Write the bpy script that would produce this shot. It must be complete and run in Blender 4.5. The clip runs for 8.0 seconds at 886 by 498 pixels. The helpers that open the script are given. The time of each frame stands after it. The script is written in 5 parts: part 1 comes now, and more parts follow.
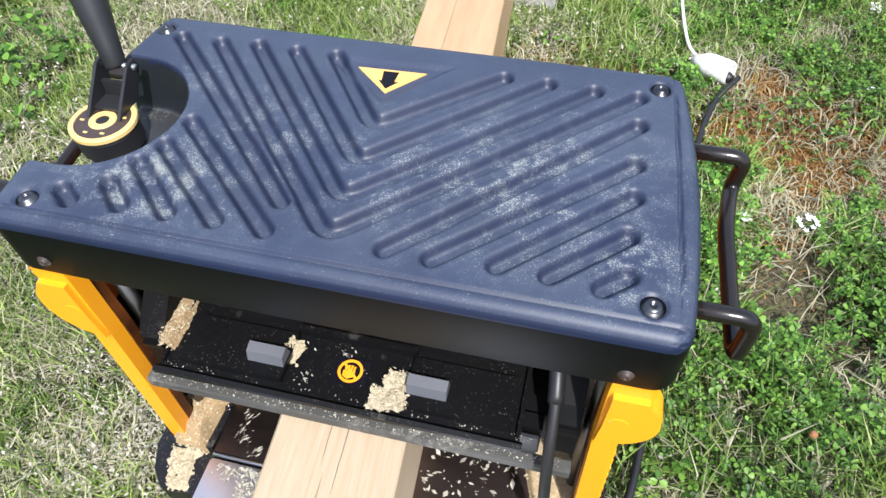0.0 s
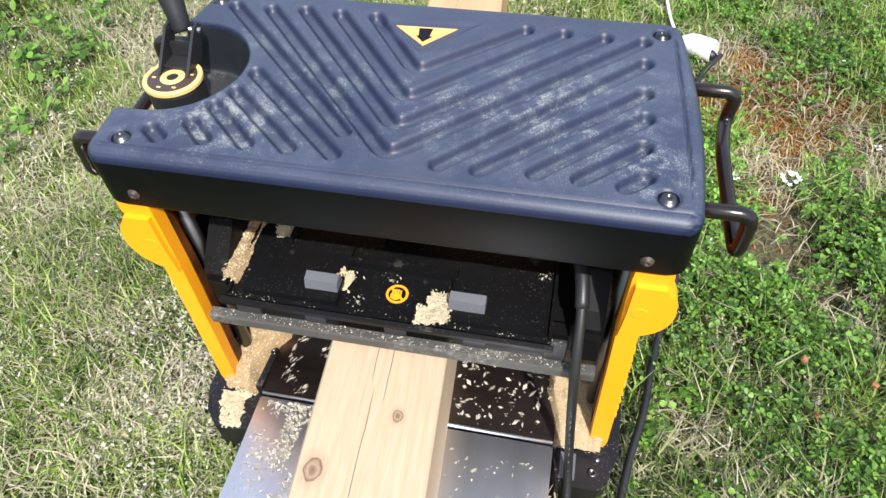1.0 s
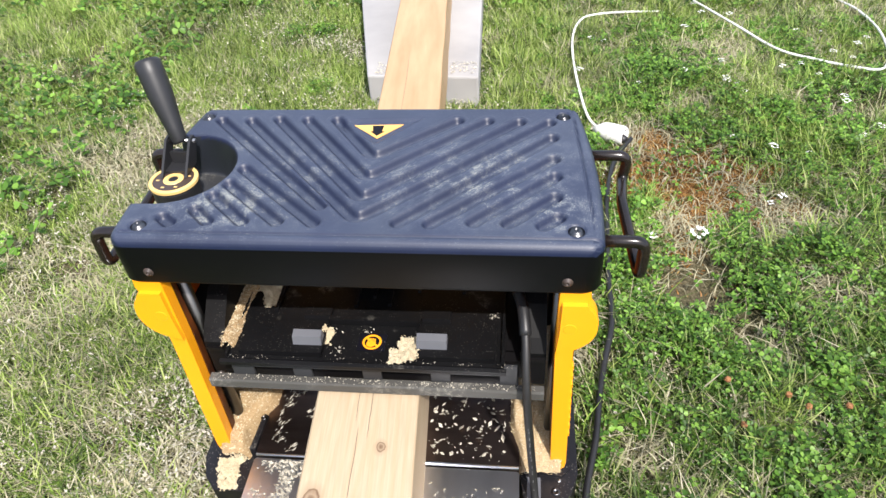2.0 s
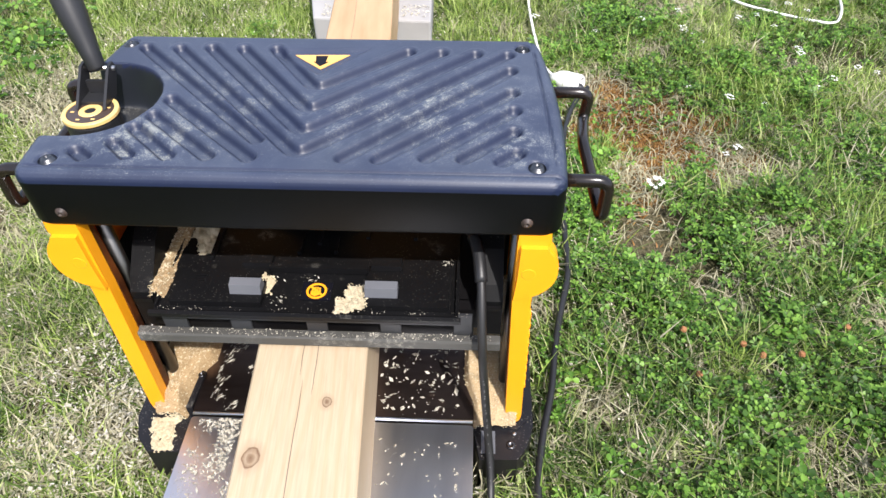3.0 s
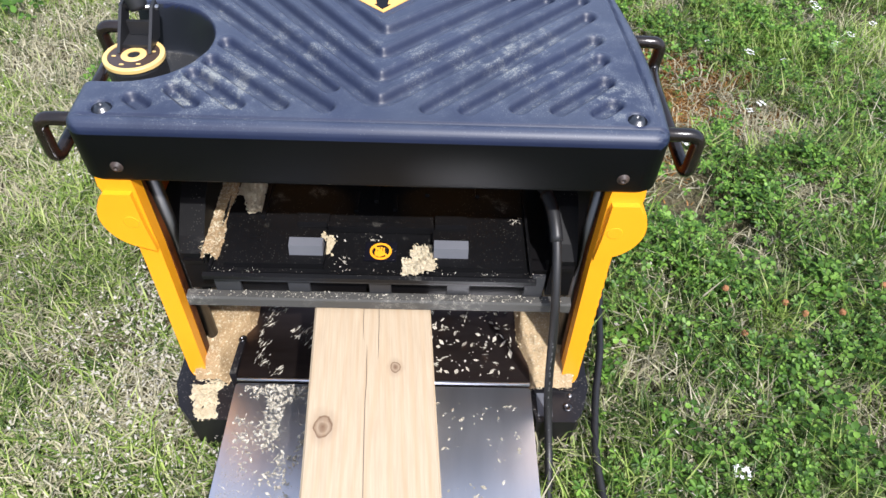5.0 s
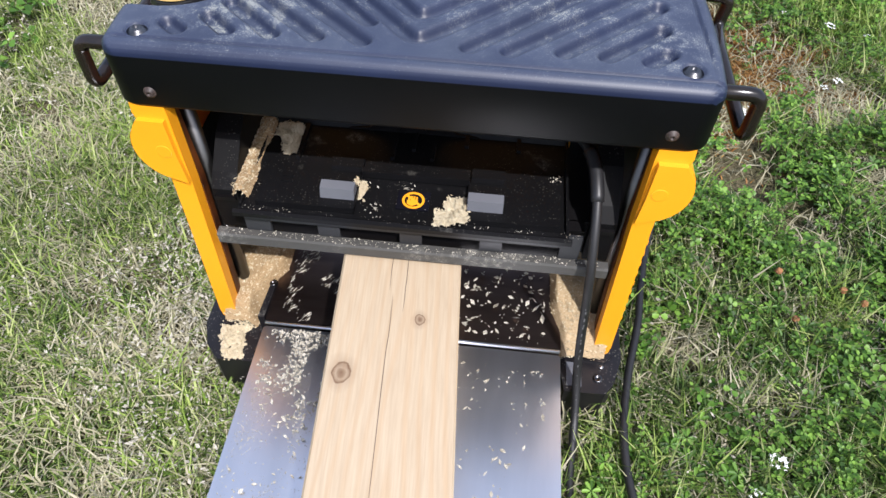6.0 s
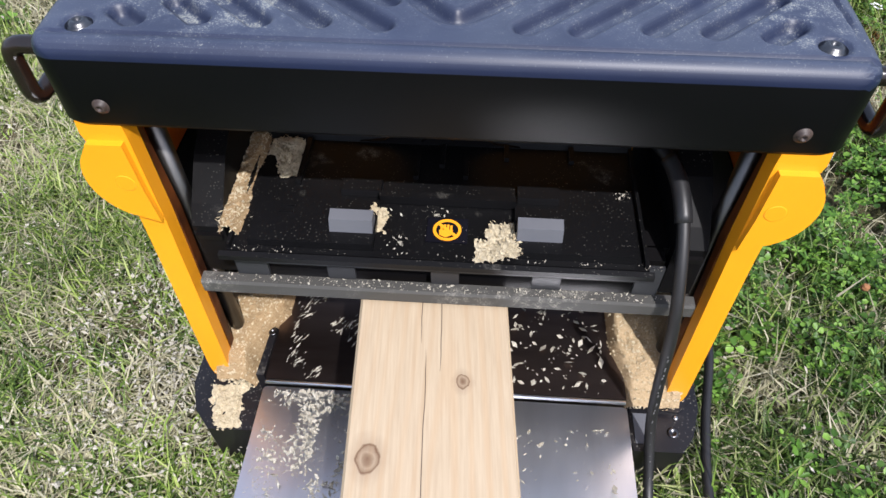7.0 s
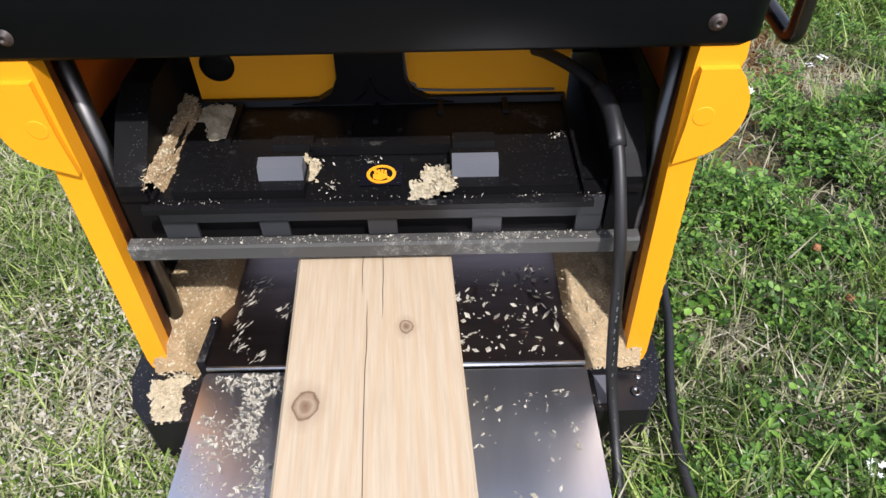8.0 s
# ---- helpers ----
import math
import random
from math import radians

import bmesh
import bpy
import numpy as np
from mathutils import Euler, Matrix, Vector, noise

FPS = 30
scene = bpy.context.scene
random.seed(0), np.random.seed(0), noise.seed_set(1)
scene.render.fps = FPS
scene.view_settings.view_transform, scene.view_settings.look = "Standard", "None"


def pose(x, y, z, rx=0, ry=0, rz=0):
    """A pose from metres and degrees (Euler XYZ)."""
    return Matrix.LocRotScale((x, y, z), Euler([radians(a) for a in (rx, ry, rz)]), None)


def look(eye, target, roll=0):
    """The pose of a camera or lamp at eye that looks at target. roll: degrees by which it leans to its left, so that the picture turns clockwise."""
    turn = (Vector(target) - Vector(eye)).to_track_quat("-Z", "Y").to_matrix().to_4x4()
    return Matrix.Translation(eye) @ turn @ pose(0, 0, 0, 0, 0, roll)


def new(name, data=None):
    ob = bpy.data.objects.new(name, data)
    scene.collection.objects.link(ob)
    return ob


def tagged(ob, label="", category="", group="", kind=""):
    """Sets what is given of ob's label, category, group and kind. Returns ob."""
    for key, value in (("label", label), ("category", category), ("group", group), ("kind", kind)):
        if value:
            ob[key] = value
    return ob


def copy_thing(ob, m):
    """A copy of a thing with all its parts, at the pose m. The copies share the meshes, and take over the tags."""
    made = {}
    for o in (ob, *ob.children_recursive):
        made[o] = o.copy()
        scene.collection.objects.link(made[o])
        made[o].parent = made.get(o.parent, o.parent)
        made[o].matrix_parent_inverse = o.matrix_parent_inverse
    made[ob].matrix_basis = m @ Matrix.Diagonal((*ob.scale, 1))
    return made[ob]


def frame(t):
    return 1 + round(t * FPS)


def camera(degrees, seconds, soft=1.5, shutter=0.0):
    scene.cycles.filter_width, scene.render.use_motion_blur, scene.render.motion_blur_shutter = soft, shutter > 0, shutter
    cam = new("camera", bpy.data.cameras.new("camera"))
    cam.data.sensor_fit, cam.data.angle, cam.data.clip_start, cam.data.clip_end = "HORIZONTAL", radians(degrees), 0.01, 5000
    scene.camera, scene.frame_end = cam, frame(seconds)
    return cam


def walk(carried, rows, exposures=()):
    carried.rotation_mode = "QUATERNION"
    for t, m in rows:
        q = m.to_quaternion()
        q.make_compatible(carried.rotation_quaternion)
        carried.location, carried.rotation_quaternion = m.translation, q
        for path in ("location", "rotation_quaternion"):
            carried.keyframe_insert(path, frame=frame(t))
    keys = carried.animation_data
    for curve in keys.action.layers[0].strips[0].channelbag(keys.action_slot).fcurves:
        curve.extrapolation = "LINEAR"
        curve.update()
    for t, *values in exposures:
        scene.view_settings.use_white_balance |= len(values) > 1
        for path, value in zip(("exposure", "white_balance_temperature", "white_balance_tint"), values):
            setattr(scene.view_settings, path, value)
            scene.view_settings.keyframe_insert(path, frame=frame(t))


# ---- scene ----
cam = camera(67.0, 8.0)
PATH = [
    (0, (0.166, -0.257, 1.474), (-0.177, 0.952, -0.082), -2.7),
    (0.5, (0.166, -0.298, 1.473), (-0.165, 0.916, -0.081), -3.7),
    (1, (0.144, -0.376, 1.487), (-0.163, 0.873, -0.045), -3.0),
    (1.5, (0.162, -0.464, 1.517), (-0.081, 0.964, 0.139), -3.8),
    (1.7, (0.17, -0.487, 1.545), (-0.049, 1.002, 0.228), -4.3),
    (2.8, (0.164, -0.548, 1.53), (0.016, 0.955, 0.219), -1.8),
    (3, (0.165, -0.489, 1.493), (0.097, 0.939, 0.094), -0.5),
    (3.5, (0.081, -0.334, 1.466), (-0.149, 0.998, -0.009), -1.0),
    (3.9, (0.07, -0.374, 1.473), (-0.033, 0.9, -0.066), -2.3),
    (4, (0.061, -0.403, 1.459), (0.008, 0.869, -0.084), -1.2),
    (4.1, (0.055, -0.423, 1.456), (0.012, 0.858, -0.079), -1.6),
    (4.2, (0.049, -0.418, 1.471), (0.018, 0.838, -0.085), -1.0),
    (5.3, (0.056, -0.477, 1.457), (0.095, 0.883, -0.009), 3.0),
    (5.5, (0.062, -0.457, 1.446), (0.031, 0.838, -0.078), 2.9),
    (6, (0.072, -0.466, 1.434), (-0.035, 0.809, -0.104), 1.7),
    (6.5, (0.072, -0.432, 1.426), (-0.033, 0.892, -0.069), 1.8),
    (7, (0.024, -0.358, 1.342), (-0.071, 0.936, -0.181), -0.3),
    (7.5, (0.039, -0.39, 1.311), (0.079, 0.877, -0.235), 0.6),
    (7.7, (0.061, -0.41, 1.3), (0.065, 0.907, -0.205), 0.1),
    (8, (0.053, -0.418, 1.261), (0.035, 1.028, -0.121), -1.6),
]
LIGHTNESS = [(0, 0.70, 6200, 10), (0.5, 0.71, 6250, 10), (1.5, 0.74, 6700, 11), (3, 0.74, 6550, 12), (4, 0.64, 6350, 13), (5.5, 0.60, 6250, 13), (6, 0.47, 6250, 14), (7, 0.44, 6250, 14), (8, 0.44, 6250, 14)]
walk(cam, [(t, look(eye, target, roll)) for t, eye, target, roll in PATH], LIGHTNESS)

# ---- light ----
SUN_ELEV, SUN_AZ = radians(53), radians(153)      # azimuth clockwise from +y
world = bpy.data.worlds.new("sky")
scene.world = world
world.use_nodes = True
wn = world.node_tree
sky = wn.nodes.new("ShaderNodeTexSky")
sky.sky_type = "NISHITA"
sky.sun_disc = False
sky.sun_elevation, sky.sun_rotation = SUN_ELEV, SUN_AZ
sky.air_density, sky.dust_density = 1.0, 3.0
# thin bright haze over the clear sky
haze = wn.nodes.new("ShaderNodeMix")
haze.data_type = "RGBA"
haze.inputs[0].default_value = 0.5
haze.inputs[7].default_value = (4.5, 5.2, 6.6, 1)
wn.links.new(sky.outputs[0], haze.inputs[6])
wn.links.new(haze.outputs[2], wn.nodes["Background"].inputs[0])
wn.nodes["Background"].inputs[1].default_value = 0.15
sun = new("sun", bpy.data.lights.new("sun", "SUN"))
sun.data.energy, sun.data.angle, sun.data.color = 4.3, radians(1.0), (1.0, 0.975, 0.94)
sd = Vector((math.sin(SUN_AZ) * math.cos(SUN_ELEV), math.cos(SUN_AZ) * math.cos(SUN_ELEV), math.sin(SUN_ELEV)))
sun.matrix_world = look(sd * 20, (0, 0, 0))


# ---- materials ----
def node_mat(name, rough=0.5, metal=0.0, spec=0.5):
    m = bpy.data.materials.new(name)
    m.use_nodes = True
    b = m.node_tree.nodes["Principled BSDF"]
    b.inputs["Roughness"].default_value = rough
    b.inputs["Metallic"].default_value = metal
    b.inputs["Specular IOR Level"].default_value = spec
    return m, m.node_tree.nodes, m.node_tree.links, b


def noise_node(n, l, scale, detail=4, rough=0.55, coord="Object", stretch=None):
    tc = n.new("ShaderNodeTexCoord")
    t = n.new("ShaderNodeTexNoise")
    t.inputs["Scale"].default_value = scale
    t.inputs["Detail"].default_value = detail
    t.inputs["Roughness"].default_value = rough
    if stretch:
        mp = n.new("ShaderNodeMapping")
        mp.inputs["Scale"].default_value = stretch
        l.new(tc.outputs[coord], mp.inputs[0])
        l.new(mp.outputs[0], t.inputs["Vector"])
    else:
        l.new(tc.outputs[coord], t.inputs["Vector"])
    return t.outputs["Fac"]


def ramp(n, l, fac, stops):
    r = n.new("ShaderNodeValToRGB")
    while len(r.color_ramp.elements) < len(stops):
        r.color_ramp.elements.new(0.5)
    for e, (p, c) in zip(r.color_ramp.elements, stops):
        e.position = p
        e.color = (c, c, c, 1) if isinstance(c, (int, float)) else (*c, 1)
    l.new(fac, r.inputs[0])
    return r.outputs[0]


def mix(n, l, fac, a, b):
    x = n.new("ShaderNodeMix")
    x.data_type = "RGBA"
    for sock, v in ((x.inputs[0], fac), (x.inputs[6], a), (x.inputs[7], b)):
        if isinstance(v, (int, float)):
            sock.default_value = v
        elif isinstance(v, tuple):
            sock.default_value = (*v, 1)
        else:
            l.new(v, sock)
    return x.outputs[2]


def math_node(n, l, op, a, b):
    x = n.new("ShaderNodeMath")
    x.operation = op
    for sock, v in zip(x.inputs, (a, b)):
        if isinstance(v, (int, float)):
            sock.default_value = v
        else:
            l.new(v, sock)
    return x.outputs[0]


def bump(n, l, b, fac, strength, dist=0.002):
    x = n.new("ShaderNodeBump")
    x.inputs["Strength"].default_value = strength
    x.inputs["Distance"].default_value = dist
    l.new(fac, x.inputs["Height"])
    l.new(x.outputs[0], b.inputs["Normal"])


def plain_mat(name, dark, light, rough, metal=0.0, scale=60, bump_s=0.1, spec=0.5, rough_var=0.12, stretch=None):
    """A surface of one colour with wear at two scales."""
    m, n, l, b = node_mat(name, rough, metal, spec)
    big = noise_node(n, l, scale * 0.12, 4, 0.6, stretch=stretch)
    fine = noise_node(n, l, scale * 4, 3, stretch=stretch)
    l.new(ramp(n, l, big, [(0.3, dark), (0.72, light)]), b.inputs["Base Color"])
    l.new(math_node(n, l, "ADD", rough - rough_var * 0.5, math_node(n, l, "MULTIPLY", big, rough_var)), b.inputs["Roughness"])
    bump(n, l, b, fine, bump_s, 0.0006)
    return m


DUST = (0.36, 0.34, 0.29)


def dusty_mat(name, base, rough, amount, scale, speck, spec=0.5, only_up=True, film=0.0):
    """Plastic or sheet with wood dust lying on it in patches and as single specks."""
    m, n, l, b = node_mat(name, rough, 0.0, spec)
    cloud = ramp(n, l, noise_node(n, l, scale, 3, 0.55), [(0.56 - amount * 0.3, 0.0), (0.72 - amount * 0.2, 0.9)])
    streak = ramp(n, l, noise_node(n, l, scale * 7, 4, 0.7), [(0.42, 0.0), (0.66, 1.0)])
    patch = math_node(n, l, "MULTIPLY", cloud, streak)
    grain = ramp(n, l, noise_node(n, l, 900, 2, 0.6), [(0.42, 0.15), (0.62, 1.0)])
    sp = n.new("ShaderNodeTexVoronoi")
    sp.inputs["Scale"].default_value = 330
    tc = n.new("ShaderNodeTexCoord")
    l.new(tc.outputs["Object"], sp.inputs["Vector"])
    dots = ramp(n, l, sp.outputs["Distance"], [(0.10 + speck * 0.12, 1.0), (0.16 + speck * 0.14, 0.0)])
    where = ramp(n, l, noise_node(n, l, scale * 2.3, 3), [(0.42, 0.0), (0.62, 0.7)])
    dots = math_node(n, l, "MULTIPLY", dots, where)
    fac = math_node(n, l, "MULTIPLY", patch, grain)
    fac = math_node(n, l, "MAXIMUM", fac, math_node(n, l, "MULTIPLY", dots, speck))
    fac = math_node(n, l, "MAXIMUM", fac, film)
    if only_up:
        g = n.new("ShaderNodeNewGeometry")
        s = n.new("ShaderNodeSeparateXYZ")
        l.new(g.outputs["Normal"], s.inputs[0])
        fac = math_node(n, l, "MULTIPLY", fac, ramp(n, l, s.outputs[2], [(0.45, 0.0), (0.9, 1.0)]))
    var = noise_node(n, l, 14, 4)
    basec = ramp(n, l, var, [(0.3, tuple(c * 0.8 for c in base)), (0.7, tuple(c * 1.2 for c in base))])
    l.new(mix(n, l, fac, basec, DUST), b.inputs["Base Color"])
    l.new(math_node(n, l, "ADD", rough, math_node(n, l, "MULTIPLY", fac, 0.4)), b.inputs["Roughness"])
    bump(n, l, b, noise_node(n, l, 1400, 2), 0.12, 0.0003)
    return m


def cover_mat():
    """Navy moulded plastic: a thin film, part dust, part painted sky sheen, and grains gathered where the shavings
    fell.
    """
    m, n, l, b = node_mat("cover_plastic", 0.42, 0.0, 0.40)
    tc = n.new("ShaderNodeTexCoord")
    sep = n.new("ShaderNodeSeparateXYZ")
    l.new(tc.outputs["Object"], sep.inputs[0])
    fall = 0.0
    # centre, reach and weight of the dustier places
    for cx, cy, rx, ry, wt in ((-0.15, 0.035, 0.08, 0.045, 1.35), (-0.09, 0.10, 0.08, 0.06, 0.8), (0.13, 0.10, 0.12, 0.08, 0.95), (0.215, 0.03, 0.03, 0.035, 1.25), (0.03, 0.08, 0.12, 0.07, 0.65), (-0.17, 0.16, 0.04, 0.05, 0.6)):
        dx = math_node(n, l, "MULTIPLY", math_node(n, l, "ADD", sep.outputs[0], -cx), 1 / rx)
        dy = math_node(n, l, "MULTIPLY", math_node(n, l, "ADD", sep.outputs[1], -cy), 1 / ry)
        d2 = math_node(n, l, "ADD", math_node(n, l, "MULTIPLY", dx, dx), math_node(n, l, "MULTIPLY", dy, dy))
        spot = math_node(n, l, "MULTIPLY", math_node(n, l, "EXPONENT", math_node(n, l, "MULTIPLY", d2, -1.0), 0.0), wt)
        fall = spot if isinstance(fall, float) else math_node(n, l, "MAXIMUM", fall, spot)
    cloud = ramp(n, l, noise_node(n, l, 46, 6, 0.72), [(0.44, 0.0), (0.60, 1.0)])
    dens = math_node(n, l, "MULTIPLY", cloud, math_node(n, l, "ADD", math_node(n, l, "MULTIPLY", fall, 1.0), 0.08))
    grain = noise_node(n, l, 800, 2, 0.75)
    lift = math_node(n, l, "ADD", grain, math_node(n, l, "MULTIPLY", dens, 0.22))
    grains = ramp(n, l, lift, [(0.625, 0.0), (0.77, 0.60)])
    # thin dust, with the top's bluish sky sheen painted into the same film
    film = math_node(n, l, "ADD", math_node(n, l, "MULTIPLY", dens, 0.10), math_node(n, l, "MULTIPLY", noise_node(n, l, 9, 3), 0.20))
    fac = math_node(n, l, "MAXIMUM", grains, film)
    g = n.new("ShaderNodeNewGeometry")
    s = n.new("ShaderNodeSeparateXYZ")
    l.new(g.outputs["True Normal"], s.inputs[0])
    fac = math_node(n, l, "MULTIPLY", fac, ramp(n, l, s.outputs[2], [(0.35, 0.0), (0.95, 1.0)]))
    basec = ramp(n, l, noise_node(n, l, 14, 4), [(0.3, (0.0065, 0.0105, 0.032)), (0.7, (0.0090, 0.0145, 0.042))])
    sheen_dust_c = mix(n, l, grains, (0.27, 0.32, 0.39), (0.42, 0.41, 0.30))
    l.new(mix(n, l, fac, basec, sheen_dust_c), b.inputs["Base Color"])
    l.new(math_node(n, l, "ADD", 0.42, math_node(n, l, "MULTIPLY", fac, 0.5)), b.inputs["Roughness"])
    bump(n, l, b, noise_node(n, l, 1400, 2), 0.10, 0.0003)
    return m


M_COVER = cover_mat()
# darker copy of the cover plastic: the sides' shade is in its colour
M_SKIRT_SHADE = plain_mat("cover_side_shade", (0.0020, 0.0022, 0.0026), (0.0032, 0.0034, 0.0040), 0.45, scale=40, bump_s=0.08, spec=0.11)
# red-brown that stands in for shade inside the hollow yellow posts
M_HOLLOW_SHADE = plain_mat("shaded_hollow", (0.028, 0.009, 0.004), (0.14, 0.040, 0.008), 0.5, scale=220, spec=0.2)
# the yellow paint again, with its shadow tone painted in as orange
M_YELLOW_SHADE = plain_mat("shaded_yellow", (0.62, 0.10, 0.006), (0.72, 0.15, 0.010), 0.5, scale=60)
M_RECESS = dusty_mat("textured_black", (0.010, 0.012, 0.017), 0.42, 0.25, 30, 0.6, film=0.05)
M_BLACK = dusty_mat("black_plastic", (0.0045, 0.0045, 0.005), 0.42, -0.25, 18, 0.30, spec=0.20)
M_BASE = dusty_mat("base_plastic", (0.007, 0.0065, 0.008), 0.42, 0.03, 16, 0.6, spec=0.35)
M_BLACKFACE = plain_mat("black_casing", (0.0035, 0.0032, 0.0035), (0.0065, 0.006, 0.0065), 0.42, scale=50, bump_s=0.15, spec=0.15)
M_CASING = dusty_mat("dusty_casing", (0.0045, 0.0045, 0.005), 0.5, -0.15, 14, 0.35, spec=0.1, film=0.003)
M_BAR = dusty_mat("dusty_bar", (0.020, 0.020, 0.020), 0.6, 0.50, 14, 0.4, only_up=False, film=0.10)
M_YELLOW = plain_mat("yellow_paint", (0.80, 0.315, 0.007), (0.86, 0.350, 0.010), 0.36, scale=40, bump_s=0.06)
M_TUBE = plain_mat("black_tube", (0.006, 0.0055, 0.0055), (0.016, 0.010, 0.008), 0.22, scale=160, bump_s=0.1)
M_STEEL = plain_mat("brushed_steel", (0.66, 0.67, 0.70), (0.80, 0.80, 0.83), 0.30, 1.0, scale=30, bump_s=0.03, rough_var=0.07, stretch=(6, 1, 1))
# steel darkened in colour for the shade and dark reflection under the carriage
M_BEDM = plain_mat("bed_steel_shade", (0.13, 0.095, 0.085), (0.26, 0.20, 0.18), 0.33, 1.0, scale=30, bump_s=0.05, stretch=(1, 5, 1))
M_ROD = plain_mat("steel_rod", (0.35, 0.34, 0.33), (0.55, 0.54, 0.53), 0.3, 1.0, scale=80)
M_COLUMN = plain_mat("oiled_column", (0.10, 0.095, 0.09), (0.20, 0.19, 0.18), 0.35, 1.0, scale=80)
M_RUST = plain_mat("rusty_screw", (0.018, 0.012, 0.010), (0.07, 0.045, 0.035), 0.55, 0.0, scale=400)
M_SCREW = plain_mat("screw_steel", (0.035, 0.036, 0.04), (0.16, 0.16, 0.165), 0.3, 1.0, scale=400)
M_PAD = plain_mat("grey_pad", (0.075, 0.078, 0.09), (0.10, 0.103, 0.115), 0.6, scale=80)
M_APRON = plain_mat("apron_grey", (0.014, 0.0145, 0.017), (0.026, 0.027, 0.030), 0.5, scale=60)
M_RUBBER = plain_mat("rubber_cord", (0.007, 0.007, 0.008), (0.016, 0.015, 0.015), 0.5, scale=120, bump_s=0.15)
M_GRIP = plain_mat("grip_plastic", (0.010, 0.010, 0.011), (0.018, 0.018, 0.02), 0.45, scale=90, bump_s=0.1)
M_SIGN_Y = plain_mat("sign_yellow", (0.72, 0.38, 0.09), (0.80, 0.44, 0.13), 0.5, scale=90)
M_SIGN_O = plain_mat("sign_orange", (0.85, 0.32, 0.01), (0.92, 0.38, 0.02), 0.45, scale=90)
M_SIGN_K = plain_mat("sign_black", (0.004, 0.004, 0.007), (0.007, 0.007, 0.011), 0.5, scale=90, spec=0.12)
M_BRONZE = plain_mat("ring_brown", (0.035, 0.022, 0.02), (0.07, 0.045, 0.03), 0.35, scale=120)
M_CREAM = plain_mat("ring_cream", (0.66, 0.44, 0.15), (0.74, 0.52, 0.21), 0.42, scale=120)
M_WHITE = plain_mat("white_plastic", (0.68, 0.67, 0.64), (0.80, 0.79, 0.77), 0.45, scale=60)
M_SLAB = plain_mat("grey_board", (0.25, 0.245, 0.245), (0.36, 0.35, 0.345), 0.85, scale=25, bump_s=0.4)
M_MARK = plain_mat("cord_print", (0.07, 0.07, 0.07), (0.15, 0.15, 0.15), 0.6, scale=200)


def sawdust_mat(name, dark, light):
    m, n, l, b = node_mat(name, 0.9, 0.0, 0.2)
    g = n.new("ShaderNodeNewGeometry")
    isl = ramp(n, l, g.outputs["Random Per Island"], [(0.0, dark), (1.0, light)])
    fine = ramp(n, l, noise_node(n, l, 420, 3, 0.7), [(0.35, dark), (0.65, light)])
    big = noise_node(n, l, 25, 3)
    l.new(mix(n, l, 0.5, isl, mix(n, l, math_node(n, l, "MULTIPLY", big, 0.5), fine, tuple(c * 0.8 for c in dark))), b.inputs["Base Color"])
    bump(n, l, b, noise_node(n, l, 600, 4, 0.7), 1.0, 0.004)
    return m


M_SAW = sawdust_mat("sawdust", (0.38, 0.230, 0.095), (0.73, 0.57, 0.36))
M_CHIP = sawdust_mat("wood_chips", (0.62, 0.49, 0.29), (0.86, 0.77, 0.57))
M_FLECK = sawdust_mat("bleached_shavings", (0.46, 0.42, 0.33), (0.80, 0.75, 0.64))


